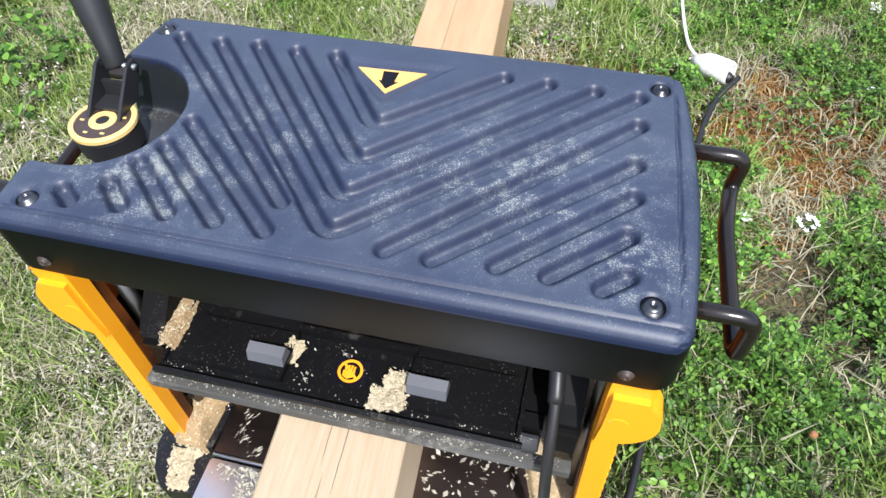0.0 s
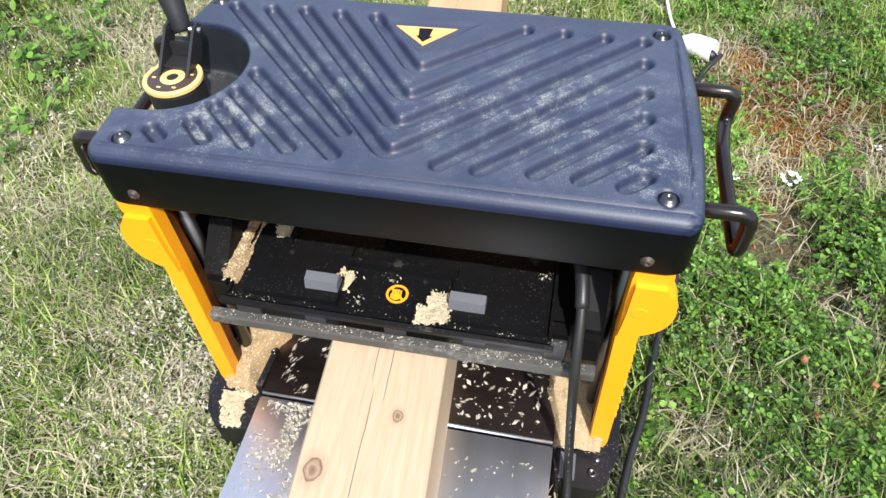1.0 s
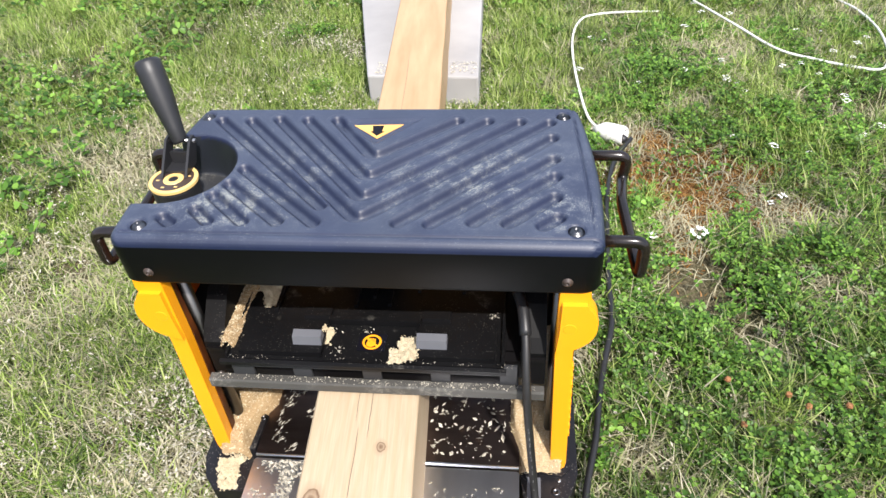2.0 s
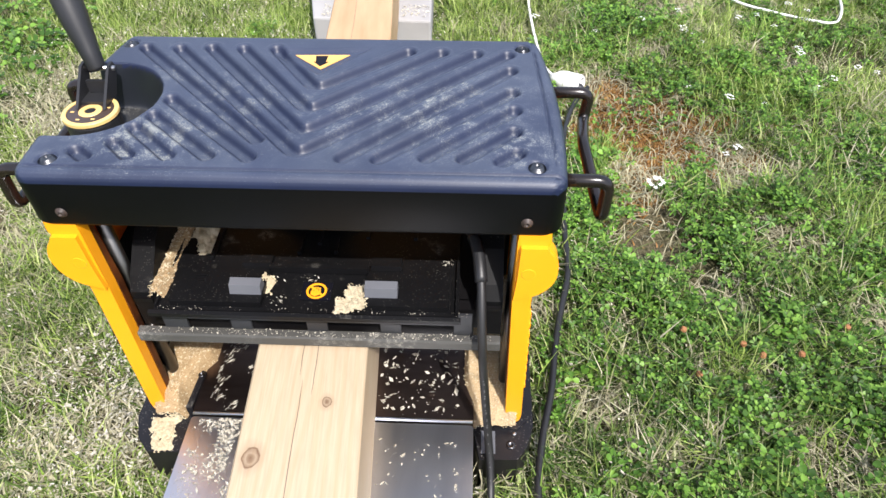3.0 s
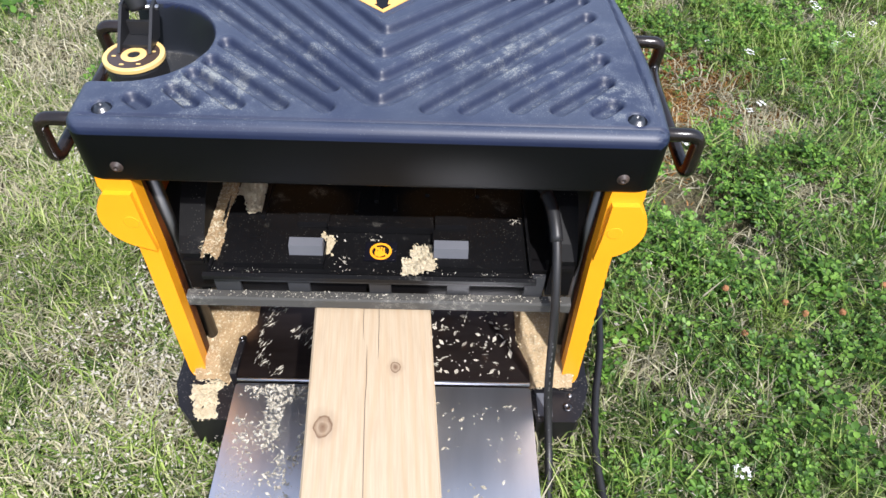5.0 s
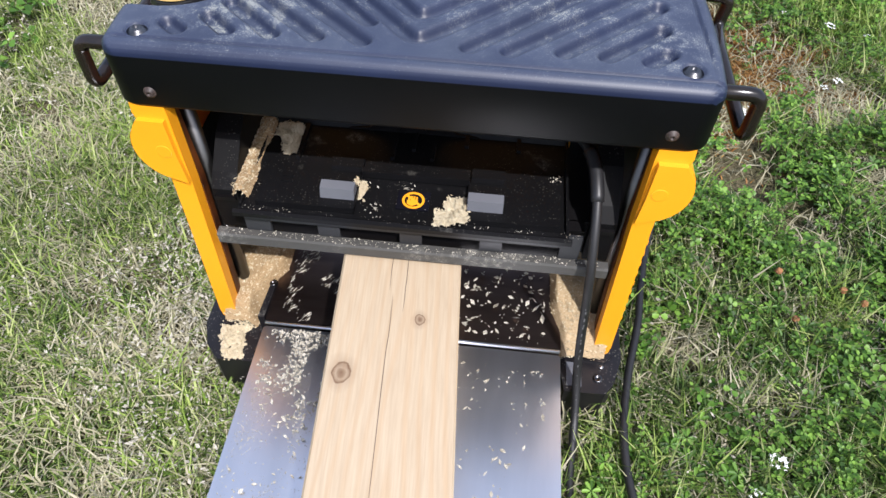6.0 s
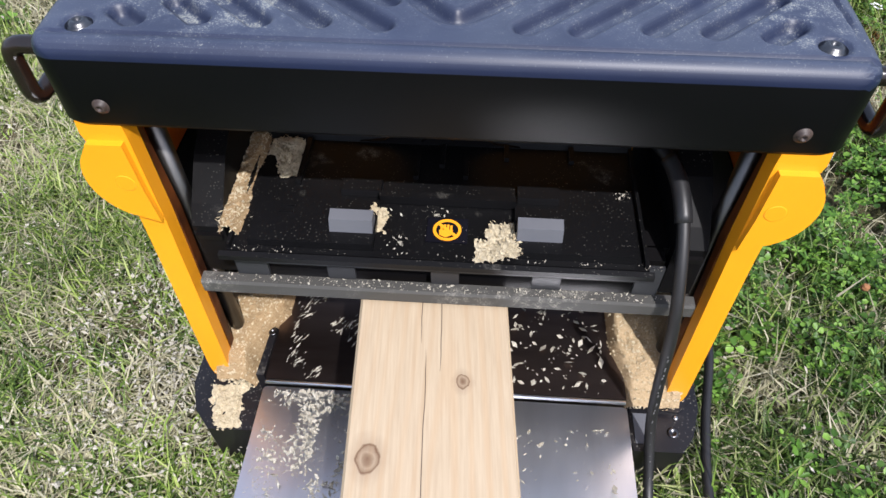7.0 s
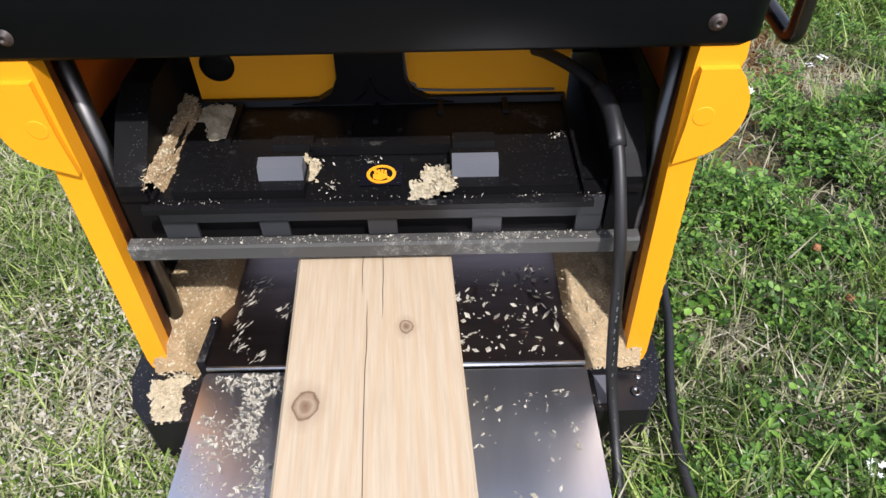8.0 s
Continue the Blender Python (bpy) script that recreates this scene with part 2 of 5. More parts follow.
def wood_mat():
    m, n, l, b = node_mat("pine", 0.55, 0.0, 0.35)
    tc = n.new("ShaderNodeTexCoord")
    sep = n.new("ShaderNodeSeparateXYZ")
    l.new(tc.outputs["Object"], sep.inputs[0])
    wob = noise_node(n, l, 3.0, 3, stretch=(2.0, 0.5, 1))
    # cathedral rings: squared distance from the heart line, drawn out along the board
    x2 = math_node(n, l, "ADD", sep.outputs[0], -0.012)
    x2 = math_node(n, l, "ADD", x2, math_node(n, l, "MULTIPLY", math_node(n, l, "SUBTRACT", wob, 0.5), 0.05))
    d = math_node(n, l, "SQRT", math_node(n, l, "ADD", math_node(n, l, "MULTIPLY", x2, x2), 0.00005), 0.0)
    along = math_node(n, l, "MULTIPLY", sep.outputs[1], 0.055)
    ph = math_node(n, l, "MULTIPLY", math_node(n, l, "ADD", d, along), 560)
    s = math_node(n, l, "SINE", ph, 0.0)
    rings = ramp(n, l, math_node(n, l, "ADD", math_node(n, l, "MULTIPLY", s, 0.5), 0.5), [(0.45, 0.0), (1.0, 0.8)])
    fibre = noise_node(n, l, 60, 4, 0.6, stretch=(8, 0.35, 8))
    base = ramp(n, l, fibre, [(0.3, (0.385, 0.298, 0.200)), (0.7, (0.450, 0.360, 0.250))])
    warm = ramp(n, l, noise_node(n, l, 5, 3, stretch=(2, 0.5, 1)), [(0.35, 0.08), (0.7, 0.36)])
    col = mix(n, l, math_node(n, l, "MULTIPLY", rings, warm), base, (0.40, 0.225, 0.090))
    # the length that has not been planed yet is darker and more orange
    raw = ramp(n, l, math_node(n, l, "MULTIPLY", sep.outputs[1], 1.0), [(0.12, 0.0), (0.16, 1.0)])
    tan = ramp(n, l, noise_node(n, l, 9, 4, stretch=(4, 0.6, 1)), [(0.3, (0.36, 0.215, 0.105)), (0.7, (0.46, 0.30, 0.165))])
    col = mix(n, l, math_node(n, l, "MULTIPLY", raw, 0.85), col, tan)
    # knots
    for kx, ky, r in ((-0.0465, -0.160, 0.0086), (0.0235, -0.097, 0.0050)):
        dx = math_node(n, l, "ADD", sep.outputs[0], -kx)
        dy = math_node(n, l, "MULTIPLY", math_node(n, l, "ADD", sep.outputs[1], -ky), 0.75)
        dd = math_node(n, l, "SQRT", math_node(n, l, "ADD", math_node(n, l, "MULTIPLY", dx, dx), math_node(n, l, "MULTIPLY", dy, dy)), 0.0)
        dd = math_node(n, l, "ADD", dd, math_node(n, l, "MULTIPLY", math_node(n, l, "SUBTRACT", noise_node(n, l, 95, 4), 0.5), 0.006))
        kr = ramp(n, l, math_node(n, l, "DIVIDE", dd, r * 2), [(0.0, 0.95), (0.16, 0.75), (0.28, 0.40), (0.40, 0.60), (0.47, 1.0), (0.54, 0.22), (1.0, 0.0)])
        col = mix(n, l, kr, col, (0.135, 0.075, 0.042))
    l.new(col, b.inputs["Base Color"])
    bump(n, l, b, fibre, 0.25, 0.0006)
    return m


M_PINE = wood_mat()


def blade_mat(name, stops, rough=0.55, trans=0.25):
    m, n, l, b = node_mat(name, rough, 0.0, 0.3)
    g = n.new("ShaderNodeNewGeometry")
    base = ramp(n, l, g.outputs["Random Per Island"], stops)
    big = ramp(n, l, noise_node(n, l, 2.2, 3), [(0.3, 0.72), (0.7, 1.15)])
    mul = n.new("ShaderNodeMix")
    mul.data_type, mul.blend_type = "RGBA", "MULTIPLY"
    mul.inputs[0].default_value = 1.0
    l.new(base, mul.inputs[6])
    l.new(big, mul.inputs[7])
    l.new(mul.outputs[2], b.inputs["Base Color"])
    t = n.new("ShaderNodeBsdfTranslucent")
    l.new(mul.outputs[2], t.inputs[0])
    mx = n.new("ShaderNodeMixShader")
    mx.inputs[0].default_value = trans
    l.new(b.outputs[0], mx.inputs[1])
    l.new(t.outputs[0], mx.inputs[2])
    l.new(mx.outputs[0], n["Material Output"].inputs[0])
    return m


M_GRASS = blade_mat("grass_green", [(0.0, (0.026, 0.050, 0.009)), (0.42, (0.068, 0.118, 0.022)), (0.74, (0.150, 0.220, 0.050)), (0.90, (0.31, 0.34, 0.14)), (1.0, (0.52, 0.50, 0.32))])
M_FRESH = blade_mat("grass_fresh", [(0.0, (0.10, 0.175, 0.028)), (0.4, (0.21, 0.315, 0.055)), (0.8, (0.36, 0.46, 0.115)), (1.0, (0.54, 0.58, 0.25))], 0.5, 0.3)
M_STRAW = blade_mat("grass_straw", [(0.0, (0.27, 0.255, 0.16)), (0.5, (0.41, 0.375, 0.235)), (1.0, (0.58, 0.54, 0.39))])
M_RUSSET = blade_mat("grass_russet", [(0.0, (0.13, 0.050, 0.014)), (0.5, (0.33, 0.155, 0.040)), (1.0, (0.48, 0.30, 0.10))])
M_CLOVER = blade_mat("clover_leaf", [(0.0, (0.026, 0.068, 0.009)), (0.5, (0.085, 0.195, 0.024)), (1.0, (0.23, 0.41, 0.065))], 0.45)
M_PETAL = plain_mat("white_petal", (0.70, 0.70, 0.68), (0.85, 0.85, 0.84), 0.7, scale=300)
M_HEAD = plain_mat("dry_flower", (0.20, 0.08, 0.03), (0.36, 0.17, 0.07), 0.85, scale=300, bump_s=0.8)
M_STEM = plain_mat("stem", (0.07, 0.13, 0.03), (0.12, 0.18, 0.05), 0.6, scale=100)


def ground_mat():
    m, n, l, b = node_mat("soil", 0.95, 0.0, 0.1)
    a = noise_node(n, l, 5.5, 6, 0.65)
    c = noise_node(n, l, 130, 5, 0.7)
    col = mix(n, l, ramp(n, l, c, [(0.35, 0.0), (0.65, 1.0)]), (0.085, 0.068, 0.040), (0.30, 0.245, 0.155))
    col = mix(n, l, ramp(n, l, a, [(0.35, 0.10), (0.65, 0.60)]), col, (0.055, 0.070, 0.024))
    l.new(col, b.inputs["Base Color"])
    bump(n, l, b, c, 1.0, 0.02)
    return m


M_SOIL = ground_mat()


# ---- mesh helpers ----
def part(name, bm, material, parent=None, label="", smooth=False, bevel=0.0, seg=2):
    """Link a bmesh as one mesh object under a thing or a part."""
    if bevel:
        edges = [e for e in bm.edges if len(e.link_faces) == 2 and e.calc_face_angle(0) > 0.5]
        bmesh.ops.bevel(bm, geom=edges, offset=bevel, segments=seg, profile=0.5, affect="EDGES", clamp_overlap=True)
    bmesh.ops.recalc_face_normals(bm, faces=bm.faces[:])
    me = bpy.data.meshes.new(name)
    bm.to_mesh(me)
    bm.free()
    for m in (material if isinstance(material, (list, tuple)) else [material]):
        me.materials.append(m)
    if smooth:
        for p in me.polygons:
            p.use_smooth = True
    ob = new(name, me)
    if parent:
        ob.parent = parent
    if label:
        ob["label"] = label
    return ob


def box(bm, x0, x1, y0, y1, z0, z1):
    v = [bm.verts.new((x, y, z)) for x in (x0, x1) for y in (y0, y1) for z in (z0, z1)]
    for f in ((0, 1, 3, 2), (4, 6, 7, 5), (0, 4, 5, 1), (2, 3, 7, 6), (0, 2, 6, 4), (1, 5, 7, 3)):
        bm.faces.new([v[i] for i in f])
    return bm


def prism(bm, pts, axis, a, b):
    """Extrude a closed outline: axis 'x' takes (y, z), 'y' takes (x, z), 'z' takes (x, y)."""
    put = {"x": lambda p, c: (c, p[0], p[1]), "y": lambda p, c: (p[0], c, p[1]), "z": lambda p, c: (p[0], p[1], c)}[axis]
    lo = [bm.verts.new(put(p, a)) for p in pts]
    hi = [bm.verts.new(put(p, b)) for p in pts]
    bm.faces.new(lo)
    bm.faces.new(hi[::-1])
    k = len(pts)
    for i in range(k):
        bm.faces.new((lo[i], hi[i], hi[(i + 1) % k], lo[(i + 1) % k]))
    return bm


def lathe(bm, prof, steps=32, at=(0, 0, 0), turn=None):
    """Turn a profile of (radius, height) round z."""
    rings = []
    for r, z in prof:
        ring = []
        for i in range(steps):
            a = 2 * math.pi * i / steps
            p = Vector((r * math.cos(a), r * math.sin(a), z))
            if turn:
                p = turn @ p
            ring.append(bm.verts.new(p + Vector(at)))
        rings.append(ring)
    for a, b in zip(rings, rings[1:]):
        for i in range(steps):
            bm.faces.new((a[i], a[(i + 1) % steps], b[(i + 1) % steps], b[i]))
    bm.faces.new(rings[0][::-1])
    bm.faces.new(rings[-1])
    return bm


def rounded(pts, r, steps=6):
    """A polyline with its corners rounded."""
    pts = [Vector(p) for p in pts]
    out = [pts[0]]
    for a, b, c in zip(pts, pts[1:], pts[2:]):
        u, w = (a - b), (c - b)
        k = min(r, u.length * 0.48, w.length * 0.48)
        p, q = b + u.normalized() * k, b + w.normalized() * k
        for i in range(steps + 1):
            t = i / steps
            out.append(p * (1 - t) ** 2 + b * 2 * t * (1 - t) + q * t * t)
    return out + [pts[-1]]


def tube(bm, pts, r, steps=12):
    pts = [Vector(p) for p in pts]
    up = Vector((0.31, 0.17, 0.93))
    prev = None
    rings = []
    for i, p in enumerate(pts):
        t = (pts[min(i + 1, len(pts) - 1)] - pts[max(i - 1, 0)]).normalized()
        n1 = (prev if prev else up)
        n1 = (n1 - t * n1.dot(t)).normalized()
        prev = n1
        n2 = t.cross(n1)
        rings.append([bm.verts.new(p + r * (math.cos(2 * math.pi * k / steps) * n1 + math.sin(2 * math.pi * k / steps) * n2)) for k in range(steps)])
    for a, b in zip(rings, rings[1:]):
        for i in range(steps):
            bm.faces.new((a[i], a[(i + 1) % steps], b[(i + 1) % steps], b[i]))
    bm.faces.new(rings[0][::-1])
    bm.faces.new(rings[-1])
    return bm


def smooth_line(pts, n=8):
    """Catmull-Rom through the points."""
    pts = [Vector(p) for p in pts]
    ext = [pts[0] * 2 - pts[1]] + pts + [pts[-1] * 2 - pts[-2]]
    out = []
    for a, b, c, d in zip(ext, ext[1:], ext[2:], ext[3:]):
        for i in range(n):
            t = i / n
            out.append(0.5 * (2 * b + (c - a) * t + (2 * a - 5 * b + 4 * c - d) * t * t + (3 * b - a - 3 * c + d) * t ** 3))
    return out + [pts[-1]]


def mesh_np(name, verts, faces_flat, sizes, material):
    """A mesh from arrays: vertices, loop indices and loops per face."""
    me = bpy.data.meshes.new(name)
    me.vertices.add(len(verts))
    me.vertices.foreach_set("co", np.asarray(verts, np.float32).ravel())
    me.loops.add(len(faces_flat))
    me.loops.foreach_set("vertex_index", np.asarray(faces_flat, np.int32))
    me.polygons.add(len(sizes))
    starts = np.concatenate(([0], np.cumsum(sizes)[:-1]))
    me.polygons.foreach_set("loop_start", starts.astype(np.int32))
    me.polygons.foreach_set("loop_total", np.asarray(sizes, np.int32))
    me.update(calc_edges=True)
    me.validate()
    me.materials.append(material)
    return me


def thing(name, label, category, group="", at=(0, 0, 0)):
    ob = new(name)
    ob.location = at
    ob.empty_display_size = 0.05
    return tagged(ob, label, category, group)


def B():
    return bmesh.new()


# ---- ground ----
GROUND = 0.648


def ground_z(x, y):
    """The lawn's height: level under the planer, gently uneven around it."""
    rise = min(1.0, max(0.0, (math.hypot(x, y - 0.1) - 0.36) / 0.3))
    return GROUND + rise * (0.014 * noise.noise((x * 1.9, y * 1.9, 0.0)) + 0.006 * noise.noise((x * 7, y * 7, 3.0)))


def make_ground():
    bm = B()
    radii = [0.0] + [0.10 * i for i in range(1, 50)] + [6.5, 8, 11, 16, 25, 45, 90, 200, 500, 1200]
    prev = None
    for r in radii:
        if r == 0:
            ring = [bm.verts.new((0.3, 1.2, ground_z(0.3, 1.2)))]
        else:
            ring = []
            for i in range(96):
                a = 2 * math.pi * i / 96
                x, y = 0.3 + r * math.cos(a), 1.2 + r * math.sin(a)
                ring.append(bm.verts.new((x, y, ground_z(x, y) if r < 8 else GROUND)))
        if prev:
            for i in range(96):
                if len(prev) == 1:
                    bm.faces.new((prev[0], ring[i], ring[(i + 1) % 96]))
                else:
                    bm.faces.new((prev[i], ring[i], ring[(i + 1) % 96], prev[(i + 1) % 96]))
        prev = ring
    return tagged(part("ground", bm, M_SOIL, smooth=True), "uneven meadow soil with thatch and bare patches", "ground", kind="structure")


make_ground()
rng = np.random.default_rng(7)


def value_noise(x, y, s, seed):
    """Smooth noise 0 to 1 on arrays."""
    r = np.random.default_rng(seed)
    g = r.random((64, 64))
    u, v = x * s + 31.7, y * s + 17.3
    i, j = np.floor(u).astype(int), np.floor(v).astype(int)
    fu, fv = u - i, v - j
    fu, fv = fu * fu * (3 - 2 * fu), fv * fv * (3 - 2 * fv)
    i, j, i1, j1 = i % 64, j % 64, (i + 1) % 64, (j + 1) % 64
    return (g[i, j] * (1 - fu) + g[i1, j] * fu) * (1 - fv) + (g[i, j1] * (1 - fu) + g[i1, j1] * fu) * fv


def gz_np(x, y):
    """The ground's height, near enough for roots that start a little below it."""
    return np.array([ground_z(a, b) for a, b in zip(x, y)]) - 0.004


def blades(name, x, y, length, width, lean, material, label):
    """Grass blades of two bent segments each."""
    k = len(x)
    z = gz_np(x, y)
    a = rng.random(k) * 2 * np.pi
    side = np.stack([-np.sin(a), np.cos(a), np.zeros(k)], 1)
    out = np.stack([np.cos(a), np.sin(a), np.zeros(k)], 1)
    root = np.stack([x, y, z], 1)
    up = np.array([0, 0, 1.0])
    l1 = lean * 0.55
    mid = root + (out * np.sin(l1)[:, None] + up * np.cos(l1)[:, None]) * (length * 0.5)[:, None]
    l2 = np.minimum(lean * 1.35, 1.75)
    twist = rng.normal(0, 0.35, k)[:, None]
    tip = mid + ((out + side * twist) * np.sin(l2)[:, None] + up * np.cos(l2)[:, None]) * (length * 0.5)[:, None]
    tip[:, 2] = np.maximum(tip[:, 2], z + 0.006)
    w = (side * width[:, None]) * 0.5
    v = np.stack([root - w * 0.8, root + w * 0.8, mid - w, mid + w, tip], 1).reshape(-1, 3)
    base = np.arange(k)[:, None] * 5
    f = (base + np.array([0, 1, 3, 2, 2, 3, 4])).ravel()
    me = mesh_np(name, v, f, np.tile([4, 3], k), material)
    return tagged(new(name, me), label, "grass", kind="stuff")


def scatter(count, x0, x1, y0, y1):
    return rng.uniform(x0, x1, count), rng.uniform(y0, y1, count)


def pattern(x, y):
    """Coordinates in which the lawn's patches are laid out."""
    return 0.1 + (x - 0.1) / 0.56, -0.45 + (y + 0.45) / 0.56


# bare or dry spots: centre, reach
DRY = [(0.75, 1.0, 0.13), (0.92, 0.56, 0.11), (0.56, 0.42, 0.10), (0.85, 1.38, 0.12), (-1.5, 1.9, 0.30), (1.25, 1.05, 0.15), (1.1, 0.3, 0.12), (0.45, 0.75, 0.08), (1.55, 1.7, 0.2), (-0.9, 1.15, 0.12), (0.52, 0.05, 0.10), (-0.62, 0.35, 0.12), (1.0, 2.3, 0.12), (0.70, 0.30, 0.10), (0.95, 0.85, 0.14), (0.66, 0.72, 0.08), (1.30, 1.45, 0.16), (1.45, 0.75, 0.15), (0.80, 2.0, 0.12), (1.7, 2.2, 0.2), (1.2, 2.75, 0.2), (0.62, -0.2, 0.10)]


def dry_spots(x, y):
    d = np.zeros(len(x))
    for cx, cy, r in DRY:
        d = np.maximum(d, np.clip(1.5 - np.hypot(x - cx, (y - cy) * 1.25) / r + 0.7 * (value_noise(x, y, 14, 61) - 0.5), 0, 1))
    return d


def zone(x, y):
    """Shares of russet, straw and fresh green over the meadow, in pattern coordinates."""
    russet = np.clip(1.5 - np.hypot((x - 0.88) / 0.40, (y - 1.72) / 0.32) + 0.5 * (value_noise(x, y, 9.0, 63) - 0.5), 0, 1) + 0.8 * np.clip(1 - np.hypot((x - 0.1) / 0.5, (y - 1.9) / 0.35), 0, 1) + 0.6 * np.clip(1.2 - np.hypot((x - 0.80) / 0.17, (y - 1.14) / 0.18) + 0.6 * (value_noise(x, y, 9.0, 64) - 0.5), 0, 1)
    n1 = value_noise(x, y, 2.1, 3)
    n2 = value_noise(x, y, 5.5, 4)
    near = np.clip((0.1 - x) / 0.5, 0, 1) * np.clip((1.0 - y) / 0.5, 0, 1)
    shady = np.clip((x - 0.30) / 0.15, 0, 1) * np.clip((0.95 - y) / 0.3, 0, 1)
    far = np.clip((y - 1.0) / 0.8, 0, 1)
    straw = 0.24 - 0.14 * shady - 0.08 * far + 0.12 * near + 0.65 * (n1 - 0.5) + 0.55 * (n2 - 0.5) + 0.75 * dry_spots(x, y)
    fresh = 0.22 - 0.22 * shady - 0.25 * near + 0.50 * far * (x > 0.1) + 0.57 * np.clip((0.1 - x) / 0.4, 0, 1) + 0.6 * (value_noise(x, y, 3.3, 62) - 0.5)
    return np.clip(russet, 0, 0.90), np.clip(straw, 0.04, 0.9), np.clip(fresh, 0.05, 0.95)


def under_planer(x, y, grow=0.0):
    return (np.abs(x) < 0.252 + grow) & (y > -0.07 - grow) & (y < 0.29 + grow)


def under_slab(x, y):
    return (x > -0.228 - 0.21 * (y - 1.08)) & (x < 0.066 - 0.03 * (y - 1.07)) & (y > 1.08) & (y < 2.35)


def inner(x, y):
    return (np.abs(x - 0.05) < 0.60 + 0.63 * (y + 0.30)) & (y > -0.34) & (y < 2.15)


def make_grass():
    x, y = scatter(680000, -1.95, 1.70, -0.34, 2.15)
    keep = inner(x, y) & ~under_planer(x, y) & ~under_slab(x, y)
    x, y = x[keep], y[keep]
    u, v = pattern(x, y)
    bare = value_noise(u, v, 2.6, 11) * 0.6 + value_noise(u, v, 7.0, 12) * 0.4
    keep = rng.random(len(x)) < np.clip((bare - 0.25) * 4.0, 0.10, 0.95) * (1 - 0.6 * dry_spots(u, v))
    x, y, u, v = x[keep], y[keep], u[keep], v[keep]
    ru, st, fr = zone(u, v)
    pick = rng.random(len(x))
    is_r, is_s = pick < ru, (pick >= ru) & (pick < ru + st)
    is_f = ~(is_r | is_s) & (rng.random(len(x)) < fr)
    is_g = ~(is_r | is_s | is_f)
    n = lambda m: int(m.sum())
    tall = (0.75 + 0.7 * value_noise(u, v, 1.7, 21)) * np.where(under_planer(x, y, 0.03), 0.7, 1.0) * np.where(x < 0.1, 0.70, 0.88)
    blades("grass", x[is_g], y[is_g], rng.uniform(0.022, 0.072, n(is_g)) * tall[is_g], rng.uniform(0.0011, 0.0030, n(is_g)), rng.uniform(0.3, 1.4, n(is_g)), M_GRASS, "short green meadow grass, matted and uneven")
    blades("fresh_grass", x[is_f], y[is_f], rng.uniform(0.025, 0.080, n(is_f)) * tall[is_f], rng.uniform(0.0011, 0.0029, n(is_f)), rng.uniform(0.3, 1.3, n(is_f)), M_FRESH, "fresh yellow-green meadow grass")
    blades("dry_grass", x[is_s], y[is_s], rng.uniform(0.022, 0.075, n(is_s)), rng.uniform(0.0011, 0.0026, n(is_s)), rng.uniform(0.8, 1.5, n(is_s)), M_STRAW, "pale dry grass stalks lying in the meadow")
    blades("withered_grass", x[is_r], y[is_r], rng.uniform(0.009, 0.024, n(is_r)), rng.uniform(0.0017, 0.0036, n(is_r)), rng.uniform(0.7, 1.5, n(is_r)), M_RUSSET, "withered red-brown grass on a bare patch")
    # dense short stubble on the withered patch
    x, y = scatter(60000, 0.15, 0.85, 0.50, 1.05)
    keep = (rng.random(len(x)) < zone(*pattern(x, y))[0]) & ~under_planer(x, y)
    x, y = x[keep], y[keep]
    blades("withered_stubble", x, y, rng.uniform(0.008, 0.022, len(x)), rng.uniform(0.0016, 0.0034, len(x)), rng.uniform(0.5, 1.5, len(x)), M_RUSSET, "withered red-brown stubble on a bare patch")
    # tufts of longer blades
    for name, count, mat, side, text in (("grass_tufts", 800, M_GRASS, 0.0, "tufts of longer green grass"), ("fresh_tufts", 800, M_FRESH, 0.05, "tufts of long yellow-green grass"), ("dry_tufts", 420, M_STRAW, 0.25, "pale dry tufts of fallen grass")):
        cx, cy = scatter(count, -1.6, 1.5, -0.30, 2.0)
        keep = inner(cx, cy) & ~under_planer(cx, cy, 0.02) & ~under_slab(cx, cy) & (zone(*pattern(cx, cy))[0] < 0.12)
        cx, cy = cx[keep], cy[keep]
        m = 34
        x, y = np.repeat(cx, m) + rng.normal(0, 0.013, len(cx) * m), np.repeat(cy, m) + rng.normal(0, 0.013, len(cx) * m)
        keep = ~under_planer(x, y)
        x, y = x[keep], y[keep]
        blades(name, x, y, rng.uniform(0.035, 0.100, len(x)) * np.where(x < 0.1, 0.75, 1.0), rng.uniform(0.0013, 0.0029, len(x)), rng.uniform(0.3 + side, 1.25 + side, len(x)), mat, text)
    # the meadow goes on around, thinning out far off
    for name, count, mat, text in (("surrounding_grass", 130000, M_GRASS, "green meadow grass all around the work place"), ("surrounding_fresh_grass", 190000, M_FRESH, "yellow-green meadow grass all around the work place"), ("surrounding_dry_grass", 45000, M_STRAW, "dry grass stalks all around the work place")):
        a, r = rng.random(count) * 2 * np.pi, 9 * rng.random(count) ** 0.8
        x, y = 0.1 + r * np.cos(a), 0.6 + r * np.sin(a)
        keep = ~inner(x, y) & ~under_planer(x, y) & ~under_slab(x, y)
        x, y, r = x[keep], y[keep], r[keep]
        k = len(x)
        blades(name, x, y, rng.uniform(0.035, 0.085, k) * (1 + r * 0.06), rng.uniform(0.004, 0.007, k) * (1 + r * 0.22), rng.uniform(0.4, 1.35, k), mat, text)


make_grass()


